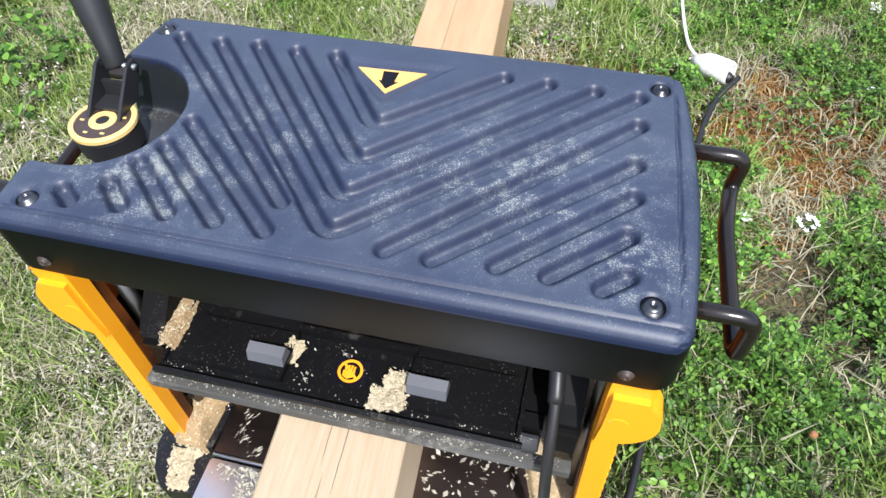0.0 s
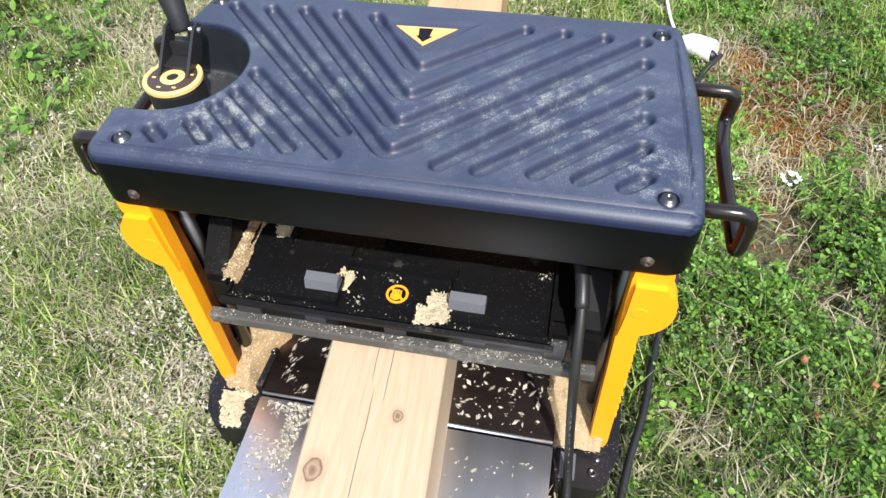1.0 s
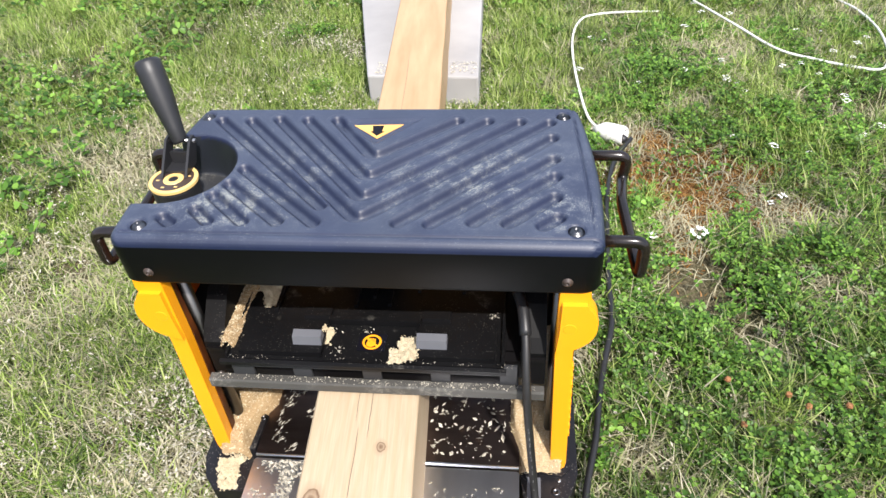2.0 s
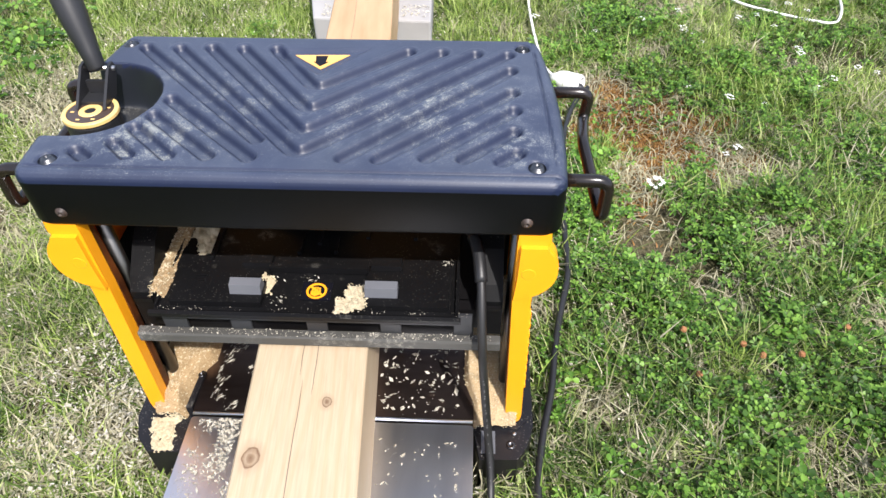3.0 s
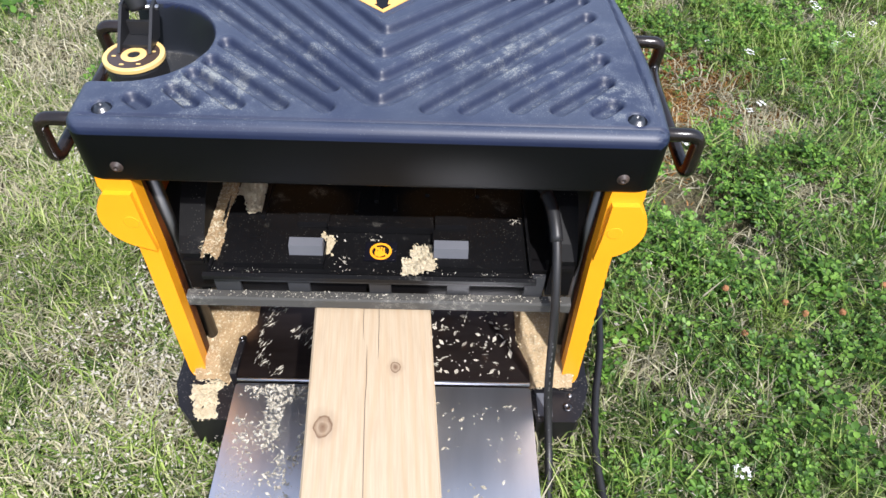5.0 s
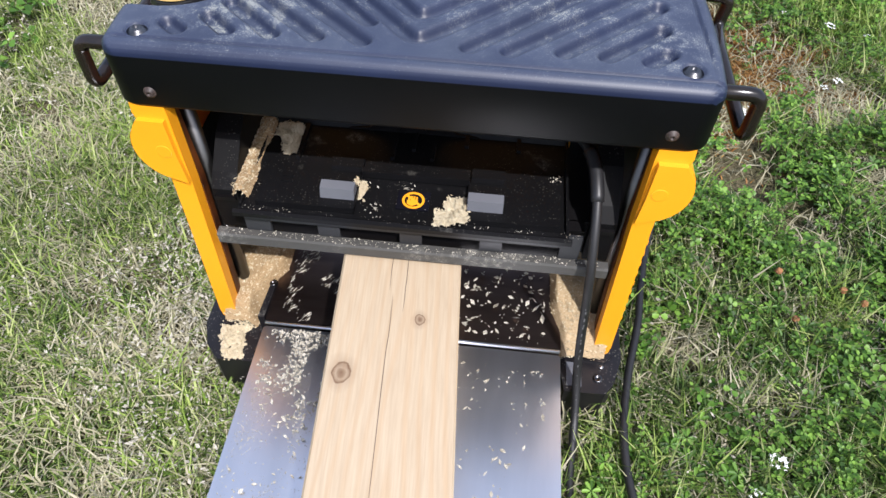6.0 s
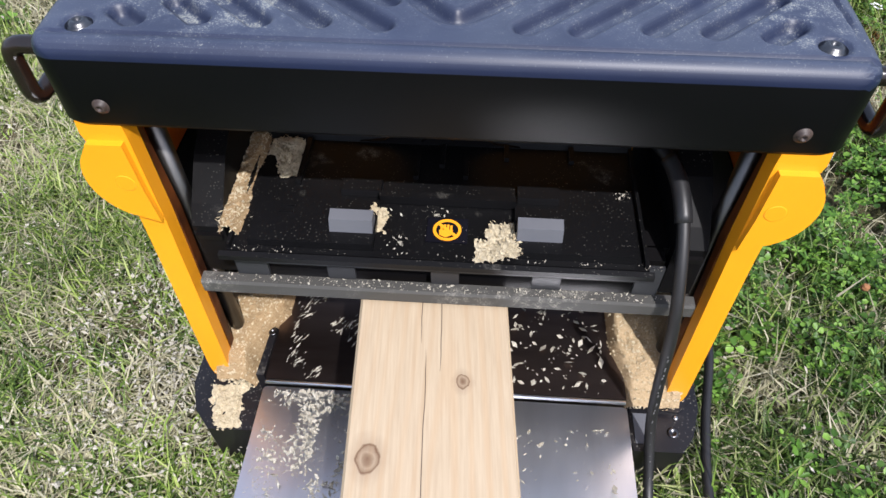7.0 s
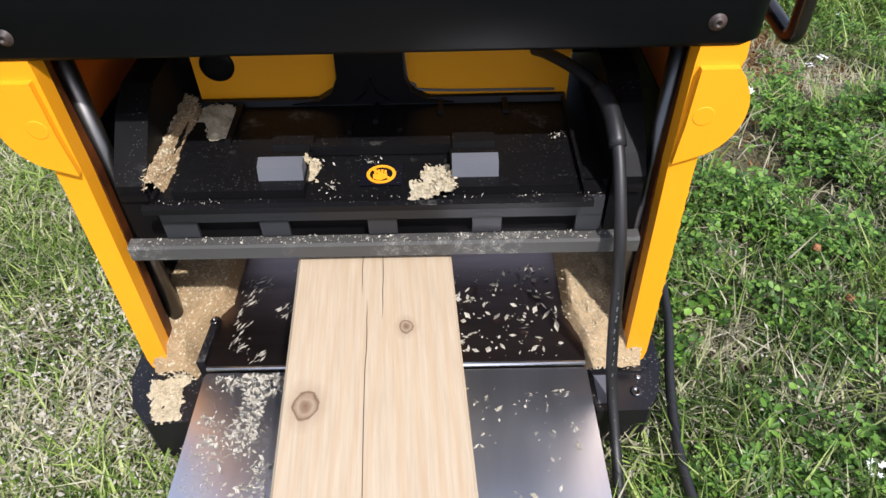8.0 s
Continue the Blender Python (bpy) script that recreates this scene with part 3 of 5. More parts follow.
def make_leaves(name, x, y, height, size, material, label, leaflets=3):
    """Clover: leaflets round a stalk's end, each a bent oval of six triangles."""
    k = len(x)
    z = gz_np(x, y) + height
    v, a0 = [], rng.random(k) * 6.283
    tilt = rng.normal(0, 0.35, (k, 2))
    for j in range(leaflets):
        a = a0 + j * 6.283 / leaflets + rng.normal(0, 0.15, k)
        d = np.stack([np.cos(a), np.sin(a)], 1)
        s = np.stack([-np.sin(a), np.cos(a)], 1)
        for r, w in ((0.06, 0.0), (0.45, 1.08 / leaflets), (0.84, 1.08 / leaflets), (1.0, 0.0), (0.84, -1.08 / leaflets), (0.45, -1.08 / leaflets), (0.62, 0.0)):
            p = d * r * size[:, None] + s * w * size[:, None]
            h = (p * tilt).sum(1) + (0.16 * abs(w) * leaflets / 1.08 - 0.05 * r) * size
            v.append(np.stack([x + p[:, 0], y + p[:, 1], z + h], 1))
    v = np.stack(v, 1).reshape(-1, 3)
    base = np.arange(k * leaflets)[:, None] * 7
    f = (base + np.array([0, 1, 6, 1, 2, 6, 2, 3, 6, 3, 4, 6, 4, 5, 6, 5, 0, 6])).ravel()
    me = mesh_np(name, v, f, np.full(k * leaflets * 6, 3), material)
    return tagged(new(name, me), label, "clover", kind="stuff")


def make_clover():
    x, y = scatter(230000, -0.85, 1.40, -0.30, 1.75)
    r = random.Random(5)
    # clumps: centre and reach
    spots = [(0.40, 0.10, 0.055), (0.46, 0.28, 0.07), (0.56, 0.05, 0.07), (0.42, 0.42, 0.06), (0.62, 0.35, 0.07), (0.76, 0.50, 0.08), (0.50, -0.10, 0.06), (0.37, 0.20, 0.04), (0.38, 0.62, 0.07), (0.66, 0.22, 0.08), (0.85, 0.30, 0.09), (0.60, 0.93, 0.09), (0.48, 1.10, 0.11), (0.80, 0.98, 0.08), (0.95, 0.70, 0.10), (0.33, 0.86, 0.05), (0.46, -0.02, 0.04), (0.42, -0.06, 0.06), (0.36, 0.04, 0.045), (0.60, -0.04, 0.08), (0.53, 0.16, 0.07), (0.70, 0.10, 0.09)]
    spots += [(r.uniform(0.33, 1.3), r.uniform(-0.15, 1.6) * r.uniform(0.4, 1.0), r.uniform(0.035, 0.085)) for _ in range(62)]
    spots += [(r.uniform(-0.8, 0.1), r.uniform(0.3, 1.6), r.uniform(0.025, 0.05)) for _ in range(16)]
    clump, grow = np.zeros(len(x)), np.ones(len(x))
    for cx, cy, rad in spots:
        d = np.clip(1.35 - np.hypot(x - cx, y - cy) / rad + 0.8 * (value_noise(x, y, 30, 33) - 0.5), 0, 1)
        grow = np.where(d > clump, r.uniform(0.7, 1.25), grow)
        clump = np.maximum(clump, d)
    u, v = pattern(x, y)
    keep = (rng.random(len(x)) < 0.012 * (x > 0.2) + clump * 0.42) & (rng.random(len(x)) > zone(u, v)[0])
    keep &= ~under_planer(x, y, 0.02) & ~under_slab(x, y) & (rng.random(len(x)) > 1.0 * dry_spots(u, v))
    x, y, grow, clump = x[keep], y[keep], grow[keep], clump[keep]
    k = len(x)
    make_leaves("clover", x, y, rng.uniform(0.012, 0.038, k) + 0.030 * clump * rng.random(k), rng.uniform(0.0048, 0.0105, k) * grow, M_CLOVER, "dense patches of green clover among the grass")
    # low feathery weeds between the clumps
    x, y = scatter(20000, 0.22, 1.35, -0.30, 1.60)
    keep = (value_noise(x, y, 9, 35) * 0.6 + value_noise(x, y, 26, 36) * 0.4 > 0.50) & ~under_planer(x, y, 0.02) & (rng.random(len(x)) > zone(*pattern(x, y))[0] + 0.6 * dry_spots(*pattern(x, y)))
    x, y = x[keep], y[keep]
    make_leaves("feathery_weeds", x, y, rng.uniform(0.010, 0.045, len(x)), rng.uniform(0.006, 0.013, len(x)), M_CLOVER, "low feathery green weeds in the lawn", 6)
    # clover goes on around, ever sparser
    a, r = rng.random(60000) * 2 * np.pi, 0.6 + 6.5 * rng.random(60000)
    x, y = 0.4 + r * np.cos(a), 0.6 + r * np.sin(a)
    keep = ((x > 1.35) | (x < -0.85) | (y > 1.7) | (y < -0.30)) & (value_noise(x, y, 3.1, 37) > 0.42) & ~under_slab(x, y) & ~under_planer(x, y, 0.1)
    x, y, r = x[keep], y[keep], r[keep]
    make_leaves("surrounding_clover", x, y, rng.uniform(0.02, 0.06, len(x)), rng.uniform(0.009, 0.016, len(x)) * (1 + 0.25 * r), M_CLOVER, "patches of clover all around the work place")


make_clover()


def make_flecks(name, x, y, z, size, material, label, category="sawdust", lie=None):
    """Thin curled chips, two triangles each."""
    k = len(x)
    a = rng.random(k) * 6.283 if lie is None else rng.normal(lie, 0.3, k)
    thin = rng.uniform(0.25, 0.6, k) if lie is None else rng.uniform(0.12, 0.3, k)
    rise = 0.35 if lie is None else 0.12
    d = np.stack([np.cos(a), np.sin(a), rng.normal(0, rise, k)], 1) * size[:, None]
    s = np.stack([-np.sin(a), np.cos(a), rng.normal(0, rise * 1.4, k)], 1) * (size * thin)[:, None]
    c = np.stack([x, y, z], 1)
    c[:, 2] += np.abs(d[:, 2]) + np.abs(s[:, 2])
    v = np.stack([c - d, c - s, c + d, c + s], 1).reshape(-1, 3)
    f = (np.arange(k)[:, None] * 4 + np.arange(4)).ravel()
    me = mesh_np(name, v, f, np.full(k, 4), material)
    return tagged(new(name, me), label, category, kind="stuff")


def make_lawn_dust():
    x, y = scatter(420000, -1.45, 0.40, -0.30, 1.95)
    u, v = pattern(x, y)
    d = value_noise(u, v, 3.0, 41) * 0.5 + value_noise(u, v, 11.0, 42) * 0.5
    pale = 1.5 * np.clip(1.2 - np.hypot((u + 0.75) / 0.65, (v - 2.85) / 0.6), 0, 1) + 0.60 * np.clip(1.35 - np.hypot((u + 0.80) / 0.55, (v - 0.45) / 0.55), 0, 1) + 0.35 * np.clip(1.35 - np.hypot((u + 0.70) / 0.5, (v - 0.75) / 0.7), 0, 1) + 0.8 * np.clip(1.2 - np.hypot(u / 0.25, (v - 2.15) / 0.25), 0, 1)
    keep = rng.random(len(x)) < np.clip((d - 0.36) * 2.4, 0.02, 1) * (0.17 + pale) * 0.8
    keep &= ~under_planer(x, y) & ~under_slab(x, y)
    x, y = x[keep], y[keep]
    make_flecks("sawdust_on_lawn", x, y, gz_np(x, y) + rng.uniform(0.006, 0.045, len(x)), 0.0010 + 0.0034 * rng.random(len(x)) ** 2, M_FLECK, "pale wood shavings blown over the grass")


make_lawn_dust()


# ---- thickness planer ----
TOP, COVER_Z0 = 1.12, 1.057
Y0, Y1 = -0.024, 0.249
planer = thing("thickness_planer", "black and yellow portable thickness planer dusted with sawdust", "planer", at=(0, 0.1, 0.65))
INV = Matrix.Translation((0, -0.1, -0.65))


def pp(name, bm, material, parent=None, **kw):
    """A part of the planer, built in world places."""
    ob = part(name, bm, material, parent or planer, **kw)
    ob.matrix_parent_inverse = INV if parent is None else Matrix()
    return ob


def half_width(y):
    t = max(0.0, (y - 0.07) / 0.157)
    s = max(0.0, (0.07 - y) / 0.1)
    w = 0.2595 - 0.0125 * t * t - 0.005 * s * s
    r = 0.016
    for d in (y - Y0, Y1 - y):
        if d < r:
            w -= r - math.sqrt(max(0.0, r * r - (r - d) ** 2))
    return w


GROOVES = [
    [(-0.058, 0.2144), (0.0022, 0.1298), (0.0948, 0.2115)],
    [(-0.0962, 0.2144), (0.0018, 0.0881), (0.132, 0.2105)],
    [(-0.1343, 0.2163), (0.0025, 0.0492), (0.1712, 0.2086)],
    [(-0.1707, 0.2134), (0.0042, 0.013), (0.2074, 0.2076)],
    [(-0.2108, 0.2144), (-0.039, 0.0374)],
    [(-0.1456, 0.1055), (-0.04, 0.0084)],
    [(-0.1534, 0.0754), (-0.0792, 0.0093)],
    [(-0.164, 0.0528), (-0.1164, 0.0084)],
    [(-0.1756, 0.0283), (-0.1547, 0.0084)],
    [(-0.2064, 0.0139), (-0.195, 0.0048)],
    [(0.0483, 0.0102), (0.2093, 0.1726)],
    [(0.0816, 0.0093), (0.2098, 0.1278)],
    [(0.1258, 0.013), (0.2108, 0.0938)],
    [(0.161, 0.0121), (0.2095, 0.0564)],
    [(0.1962, 0.0093), (0.2113, 0.022)],
]
SIGN = [(-0.0345, 0.2045), (0.0275, 0.2065), (-0.001, 0.1740)]
SCREWS = [(-0.2275, 0.0), (0.2285, 0.002), (-0.232, 0.223), (0.2245, 0.223)]
REC = (-0.228, 0.107, 0.070)


def step(a, b, v):
    t = np.clip((v - a) / (b - a), 0, 1)
    return t * t * (3 - 2 * t)


def seg_dist(x, y, a, b):
    ax, ay, bx, by = *a, *b
    t = np.clip(((x - ax) * (bx - ax) + (y - ay) * (by - ay)) / ((bx - ax) ** 2 + (by - ay) ** 2), 0, 1)
    return np.hypot(x - ax - t * (bx - ax), y - ay - t * (by - ay))


def recess_sd(x, y):
    return np.where(x < REC[0], np.abs(y - REC[1]), np.hypot(x - REC[0], y - REC[1])) - REC[2]


def cover_height(x, y, edge):
    z = np.full_like(x, TOP)
    for g in GROOVES:
        g = [(p.x, p.y) for p in rounded([(a, b, 0) for a, b in g], 0.016, 5)]
        d = np.min([seg_dist(x, y, a, b) for a, b in zip(g, g[1:])], axis=0)
        z -= 0.0078 * (1 - step(0.0028, 0.0094, d))
        z += 0.0006 * step(0.009, 0.0105, d) * (1 - step(0.0105, 0.0145, d))
    # sunk triangle for the sign, dished screw seats, seam lines
    tri = np.min([np.cross(np.subtract(b, a), np.stack([x - a[0], y - a[1]], -1)) / -math.dist(a, b) for a, b in zip(SIGN, SIGN[1:] + SIGN[:1])], axis=0)
    z -= 0.0030 * step(-0.013, -0.005, tri)
    for sx, sy in SCREWS:
        z -= 0.0025 * (1 - step(0.008, 0.011, np.hypot(x - sx, y - sy)))
    z -= 0.0024 * (1 - step(0.0005, 0.0020, np.abs(y + 0.011))) * step(-0.25, -0.24, x)
    z -= 0.0024 * (1 - step(0.0005, 0.0020, np.abs(x - (0.2475 - 0.05 * np.clip(y, 0, 1)))))
    r = 0.012
    dd = np.clip(edge, 0, r)
    z -= r - np.sqrt(r * r - (r - dd) ** 2)
    return z - 0.051 * (1 - step(-0.012, 0.0012, recess_sd(x, y)))


def make_cover():
    ends = [0, 0.0005, 0.0018, 0.004, 0.007, 0.011]
    ys = np.array([Y0 + e for e in ends] + list(np.linspace(Y0 + 0.0125, Y1 - 0.0125, 175)) + [Y1 - e for e in ends[::-1]])
    us = np.array([e for e in ends] + list(np.linspace(0.0125, 0.5055, 330)) + [0.518 - e for e in ends[::-1]]) / 0.518
    w = np.array([half_width(float(y)) for y in ys])
    x = (us[None, :] * 2 - 1) * w[:, None]
    y = np.repeat(ys[:, None], len(us), 1)
    edge = np.minimum(np.minimum(y - Y0, Y1 - y), w[:, None] - np.abs(x))
    z = cover_height(x, y, edge)
    ny, nx = x.shape
    v = np.stack([x, y, z], -1).reshape(-1, 3)
    idx = np.arange(ny * nx).reshape(ny, nx)
    quads = np.stack([idx[:-1, :-1], idx[:-1, 1:], idx[1:, 1:], idx[1:, :-1]], -1).reshape(-1, 4)
    loop = np.concatenate([idx[0, :], idx[1:, -1], idx[-1, -2::-1], idx[-2:0:-1, 0]])
    k = len(loop)
    rows = [loop]
    count = len(v)
    mid = np.array([0, 0.1, 0])
    low = v[loop].copy()
    low[:, 2] = COVER_Z0 + 0.003
    low2 = v[loop] + (mid - v[loop]) * np.array([0.012, 0.012, 0])
    low2[:, 2] = COVER_Z0
    low3 = v[loop] + (mid - v[loop]) * np.array([0.04, 0.06, 0])
    low3[:, 2] = COVER_Z0
    low4 = low3.copy()
    low4[:, 2] = COVER_Z0 + 0.012
    extra = [low, low2, low3, low4]
    for e in extra:
        rows.append(np.arange(count, count + k))
        count += k
    v = np.concatenate([v] + extra)
    skirt = []
    for a, b in zip(rows, rows[1:]):
        skirt.append(np.stack([a, b, np.roll(b, -1), np.roll(a, -1)], -1))
    quads2 = np.concatenate([quads] + skirt)
    me = mesh_np("cover", v, quads2.ravel(), np.full(len(quads2), 4), M_COVER)
    me.materials.append(M_RECESS)
    me.materials.append(M_SKIRT_SHADE)
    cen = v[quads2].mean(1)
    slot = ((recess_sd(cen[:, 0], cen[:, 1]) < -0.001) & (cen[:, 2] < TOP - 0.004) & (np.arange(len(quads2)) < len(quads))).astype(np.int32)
    # the upright sides take the copy with shade painted in
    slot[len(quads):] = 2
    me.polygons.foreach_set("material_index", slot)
    me.polygons.foreach_set("use_smooth", np.ones(len(quads2), bool))
    ob = new("cover", me)
    ob.parent, ob.matrix_parent_inverse = planer, INV
    ob["label"] = "dark blue-black moulded top cover with chevron grooves"
    bm = B()
    pts = [(half_width(y) * 0.955, y) for y in np.linspace(Y0 + 0.006, Y1 - 0.006, 30)]
    prism(bm, [(float(a), float(b)) for a, b in pts] + [(-float(a), float(b)) for a, b in pts[::-1]], "z", COVER_Z0 + 0.004, COVER_Z0 + 0.009)
    pp("cover_underside", bm, M_BLACKFACE)
    return ob


cover = make_cover()


def screw(x, y, z, r, parent=None, turn=None, mat=M_SCREW):
    bm = B()
    lathe(bm, [(r * 1.35, 0), (r * 1.35, 0.0008), (r, 0.0010), (r * 0.95, 0.0026), (r * 0.6, 0.0036), (r * 0.42, 0.0036), (r * 0.36, 0.0018)], 20, (x, y, z), turn)
    return pp("screw", bm, mat, parent, smooth=True)


for sx, sy in SCREWS:
    screw(sx, sy, TOP - 0.0026, 0.0062)
FRONT = Matrix.Rotation(radians(90), 3, "X")
for sx in (-0.2215, 0.2215):
    screw(sx, Y0 + 0.0005, 1.0735, 0.0042, turn=FRONT, mat=M_RUST)

# triangular sign with a downward arrow
bm = B()
prism(bm, SIGN, "z", TOP - 0.0032, TOP - 0.0022)
sign = pp("direction_sign", bm, M_SIGN_Y, label="yellow triangular feed direction plate")
bm = B()
prism(bm, [(-0.0105, 0.2025), (0.0035, 0.2030), (0.0027, 0.1895), (0.0058, 0.1895), (-0.0022, 0.1795), (-0.0110, 0.1895), (-0.0085, 0.1895)], "z", TOP - 0.0022, TOP - 0.0017)
pp("arrow", bm, M_SIGN_K, sign, label="dark arrow")


# ---- crank ----
def make_crank():
    kx, ky, kz = -0.240, 0.110, 1.073
    bm = B()
    lathe(bm, [(0.026, 0), (0.028, 0.004), (0.028, 0.020), (0.0265, 0.024), (0.010, 0.0242)], 40, (kx, ky, kz))
    hub = pp("crank_hub", bm, M_GRIP, smooth=False, label="black depth crank hub with ringed dial")
    for r0, r1, m in ((0.0, 0.0060, M_GRIP), (0.0060, 0.0122, M_CREAM), (0.0122, 0.0246, M_BRONZE), (0.0246, 0.0292, M_CREAM)):
        bm = B()
        z0, z1 = kz + 0.0238, kz + 0.0272 + (0.0006 if m is M_CREAM else 0)
        n = 40
        prof = [(r1, z0), (r1, z1 - 0.0006), (r1 - 0.0005, z1), (max(r0, 0.0005), z1), (max(r0, 0.0005), z0)]
        lathe(bm, prof, n, (kx, ky, 0))
        pp("dial_ring" if r0 else "dial_cap", bm, m, hub)
    for a in (20, 75, 190, 250, 300):
        bm = B()
        c, s = math.cos(radians(a)), math.sin(radians(a))
        x, y = kx + 0.0185 * c, ky + 0.0185 * s
        box(bm, x - 0.002, x + 0.002, y - 0.001, y + 0.001, kz + 0.0272, kz + 0.0276)
        pp("dial_mark", bm, M_CREAM, hub)
    # forked arm up to the hinge
    bm = B()
    for sx in (-0.0165, 0.0135):
        prism(bm, [(0.111, 1.101), (0.143, 1.101), (0.161, 1.124), (0.157, 1.133), (0.147, 1.132)], "x", kx + sx, kx + sx + 0.003)
    box(bm, kx - 0.015, kx + 0.015, 0.121, 0.143, 1.099, 1.104)
    box(bm, kx - 0.011, kx + 0.011, 0.139, 0.143, 1.105, 1.119)
    pp("crank_arm", bm, M_GRIP, hub, bevel=0.0008)
    bm = B()
    tube(bm, [(kx - 0.019, 0.153, 1.127), (kx + 0.019, 0.153, 1.127)], 0.0028, 10)
    pp("hinge_pin", bm, M_ROD, hub, smooth=True)
    a, b = Vector((kx, 0.152, 1.124)), Vector((kx - 0.030, 0.192, 1.215))
    d = (b - a).normalized()
    turn = d.to_track_quat("Z", "Y").to_matrix()
    L = (b - a).length
    bm = B()
    lathe(bm, [(0.008, 0), (0.0095, 0.003), (0.0105, 0.02), (0.0130, 0.040), (0.0152, 0.062), (0.0160, 0.085), (0.0158, L - 0.005), (0.0130, L - 0.001), (0.006, L)], 24, a, turn)
    pp("crank_grip", bm, M_GRIP, hub, smooth=True, label="tapered black crank grip")
    for ob in hub.children:
        ob.matrix_parent_inverse = Matrix()


make_crank()


# ---- carry handles ----
def make_handle(s, dx):
    o = 0.305 + dx
    pts = [(s * 0.235, 0.036, 1.078), (s * o, 0.036, 1.078), (s * (o - 0.001), 0.033, 1.030), (s * (o - 0.010), 0.145, 1.047), (s * (o - 0.004), 0.199, 1.043), (s * o, 0.201, 1.077), (s * 0.235, 0.201, 1.077)]
    bm = B()
    tube(bm, rounded(pts, 0.013), 0.0068, 12)
    pp("carry_handle", bm, M_TUBE, smooth=True, label="bent black steel tube carry handle with rust")


make_handle(1, 0.0)
make_handle(-1, 0.008)


# ---- yellow posts ----
def make_post(s):
    pts = [(0.216, 1.060), (0.2465, 1.060), (0.2475, 1.048)]
    c, r = (0.2170, 1.011), 0.0410
    for i in range(15):
        a = radians(46 - i * 110 / 14)
        pts.append((c[0] + r * math.cos(a), c[1] + r * math.sin(a)))
    pts += [(0.2350, 0.966), (0.2350, 0.954), (0.2410, 0.742), (0.2395, 0.730), (0.235, 0.7245), (0.2220, 0.7225), (0.2210, 0.734), (0.2150, 0.962), (0.2150, 1.045)]
    bm = B()
    prism(bm, [(s * x, z) for x, z in pts], "y", -0.022, -0.007)
    post = pp("post", bm, M_YELLOW, bevel=0.0022, label="yellow painted corner post")
    # raised ear and its round boss
    bm = B()
    ear = [(0.2185, 1.043), (0.2440, 1.043)]
    for i in range(13):
        a = radians(42 - i * 104 / 12)
        ear.append((c[0] + (r - 0.001) * math.cos(a), c[1] + (r - 0.001) * math.sin(a)))
    ear += [(0.2150, 0.968), (0.2175, 1.0)]
    prism(bm, [(s * x, z) for x, z in ear], "y", -0.0275, -0.0215)
    pp("ear", bm, M_YELLOW, post, bevel=0.0018)
    bm = B()
    lathe(bm, [(0.0075, 0), (0.0075, 0.0002), (0.0068, 0.0005), (0.002, 0.0005)], 24, (s * 0.228, -0.0275, 1.008), FRONT)
    pp("boss", bm, M_YELLOW, post)
    for i in range(9):
        z = 0.80 + i * 0.0165
        bm = B()
        x = 0.2410 - (z - 0.742) * 0.0283
        box(bm, min(s * (x - 0.001), s * (x + 0.0022)), max(s * (x - 0.001), s * (x + 0.0022)), -0.018, -0.009, z - 0.003, z + 0.003)
        pp("rib", bm, M_YELLOW, post, bevel=0.0012, seg=1)
    for ob in post.children:
        ob.matrix_parent_inverse = Matrix()
    bm = B()
    box(bm, min(s * 0.2360, s * 0.2400), max(s * 0.2360, s * 0.2400), 0.0045, 0.225, 0.960, 1.058)
    pp("side_plate", bm, M_YELLOW_SHADE, bevel=0.001, label="yellow side plate behind the post, painted orange as in shade")
    for y in (0.020, 0.205):
        bm = B()
        tube(bm, [(s * 0.219, y, 0.7185), (s * 0.219, y, 1.060)], 0.0075, 16)
        pp("guide_rod", bm, M_COLUMN, smooth=True, label="steel guide column")
    bm = B()
    prism(bm, [(s * 0.214, 0.7185), (s * 0.244, 0.7185), (s * 0.246, 1.058), (s * 0.214, 1.058)], "y", 0.226, 0.236)
    pp("rear_post", bm, M_YELLOW, bevel=0.002, label="yellow rear corner post")
    bm = B()
    box(bm, min(s * 0.2350, s * 0.2390), max(s * 0.2350, s * 0.2390), 0.004, 0.224, 0.7185, 0.9595)
    pp("side_panel", bm, M_BLACKFACE, label="black side panel")
    # added filler, coloured like the shaded inside of the post
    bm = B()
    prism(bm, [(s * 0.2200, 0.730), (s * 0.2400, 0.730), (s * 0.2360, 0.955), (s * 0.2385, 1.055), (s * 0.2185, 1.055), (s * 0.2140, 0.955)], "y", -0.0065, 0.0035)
    pp("post_hollow", bm, M_HOLLOW_SHADE, label="red-brown filler behind the post, painted as its shaded hollow")


bm = B()
box(bm, -0.2355, 0.2355, 0.2135, 0.2190, 0.9725, 1.0560)
pp("rear_panel", bm, M_BLACKFACE, label="black rear panel")
make_post(1)
make_post(-1)


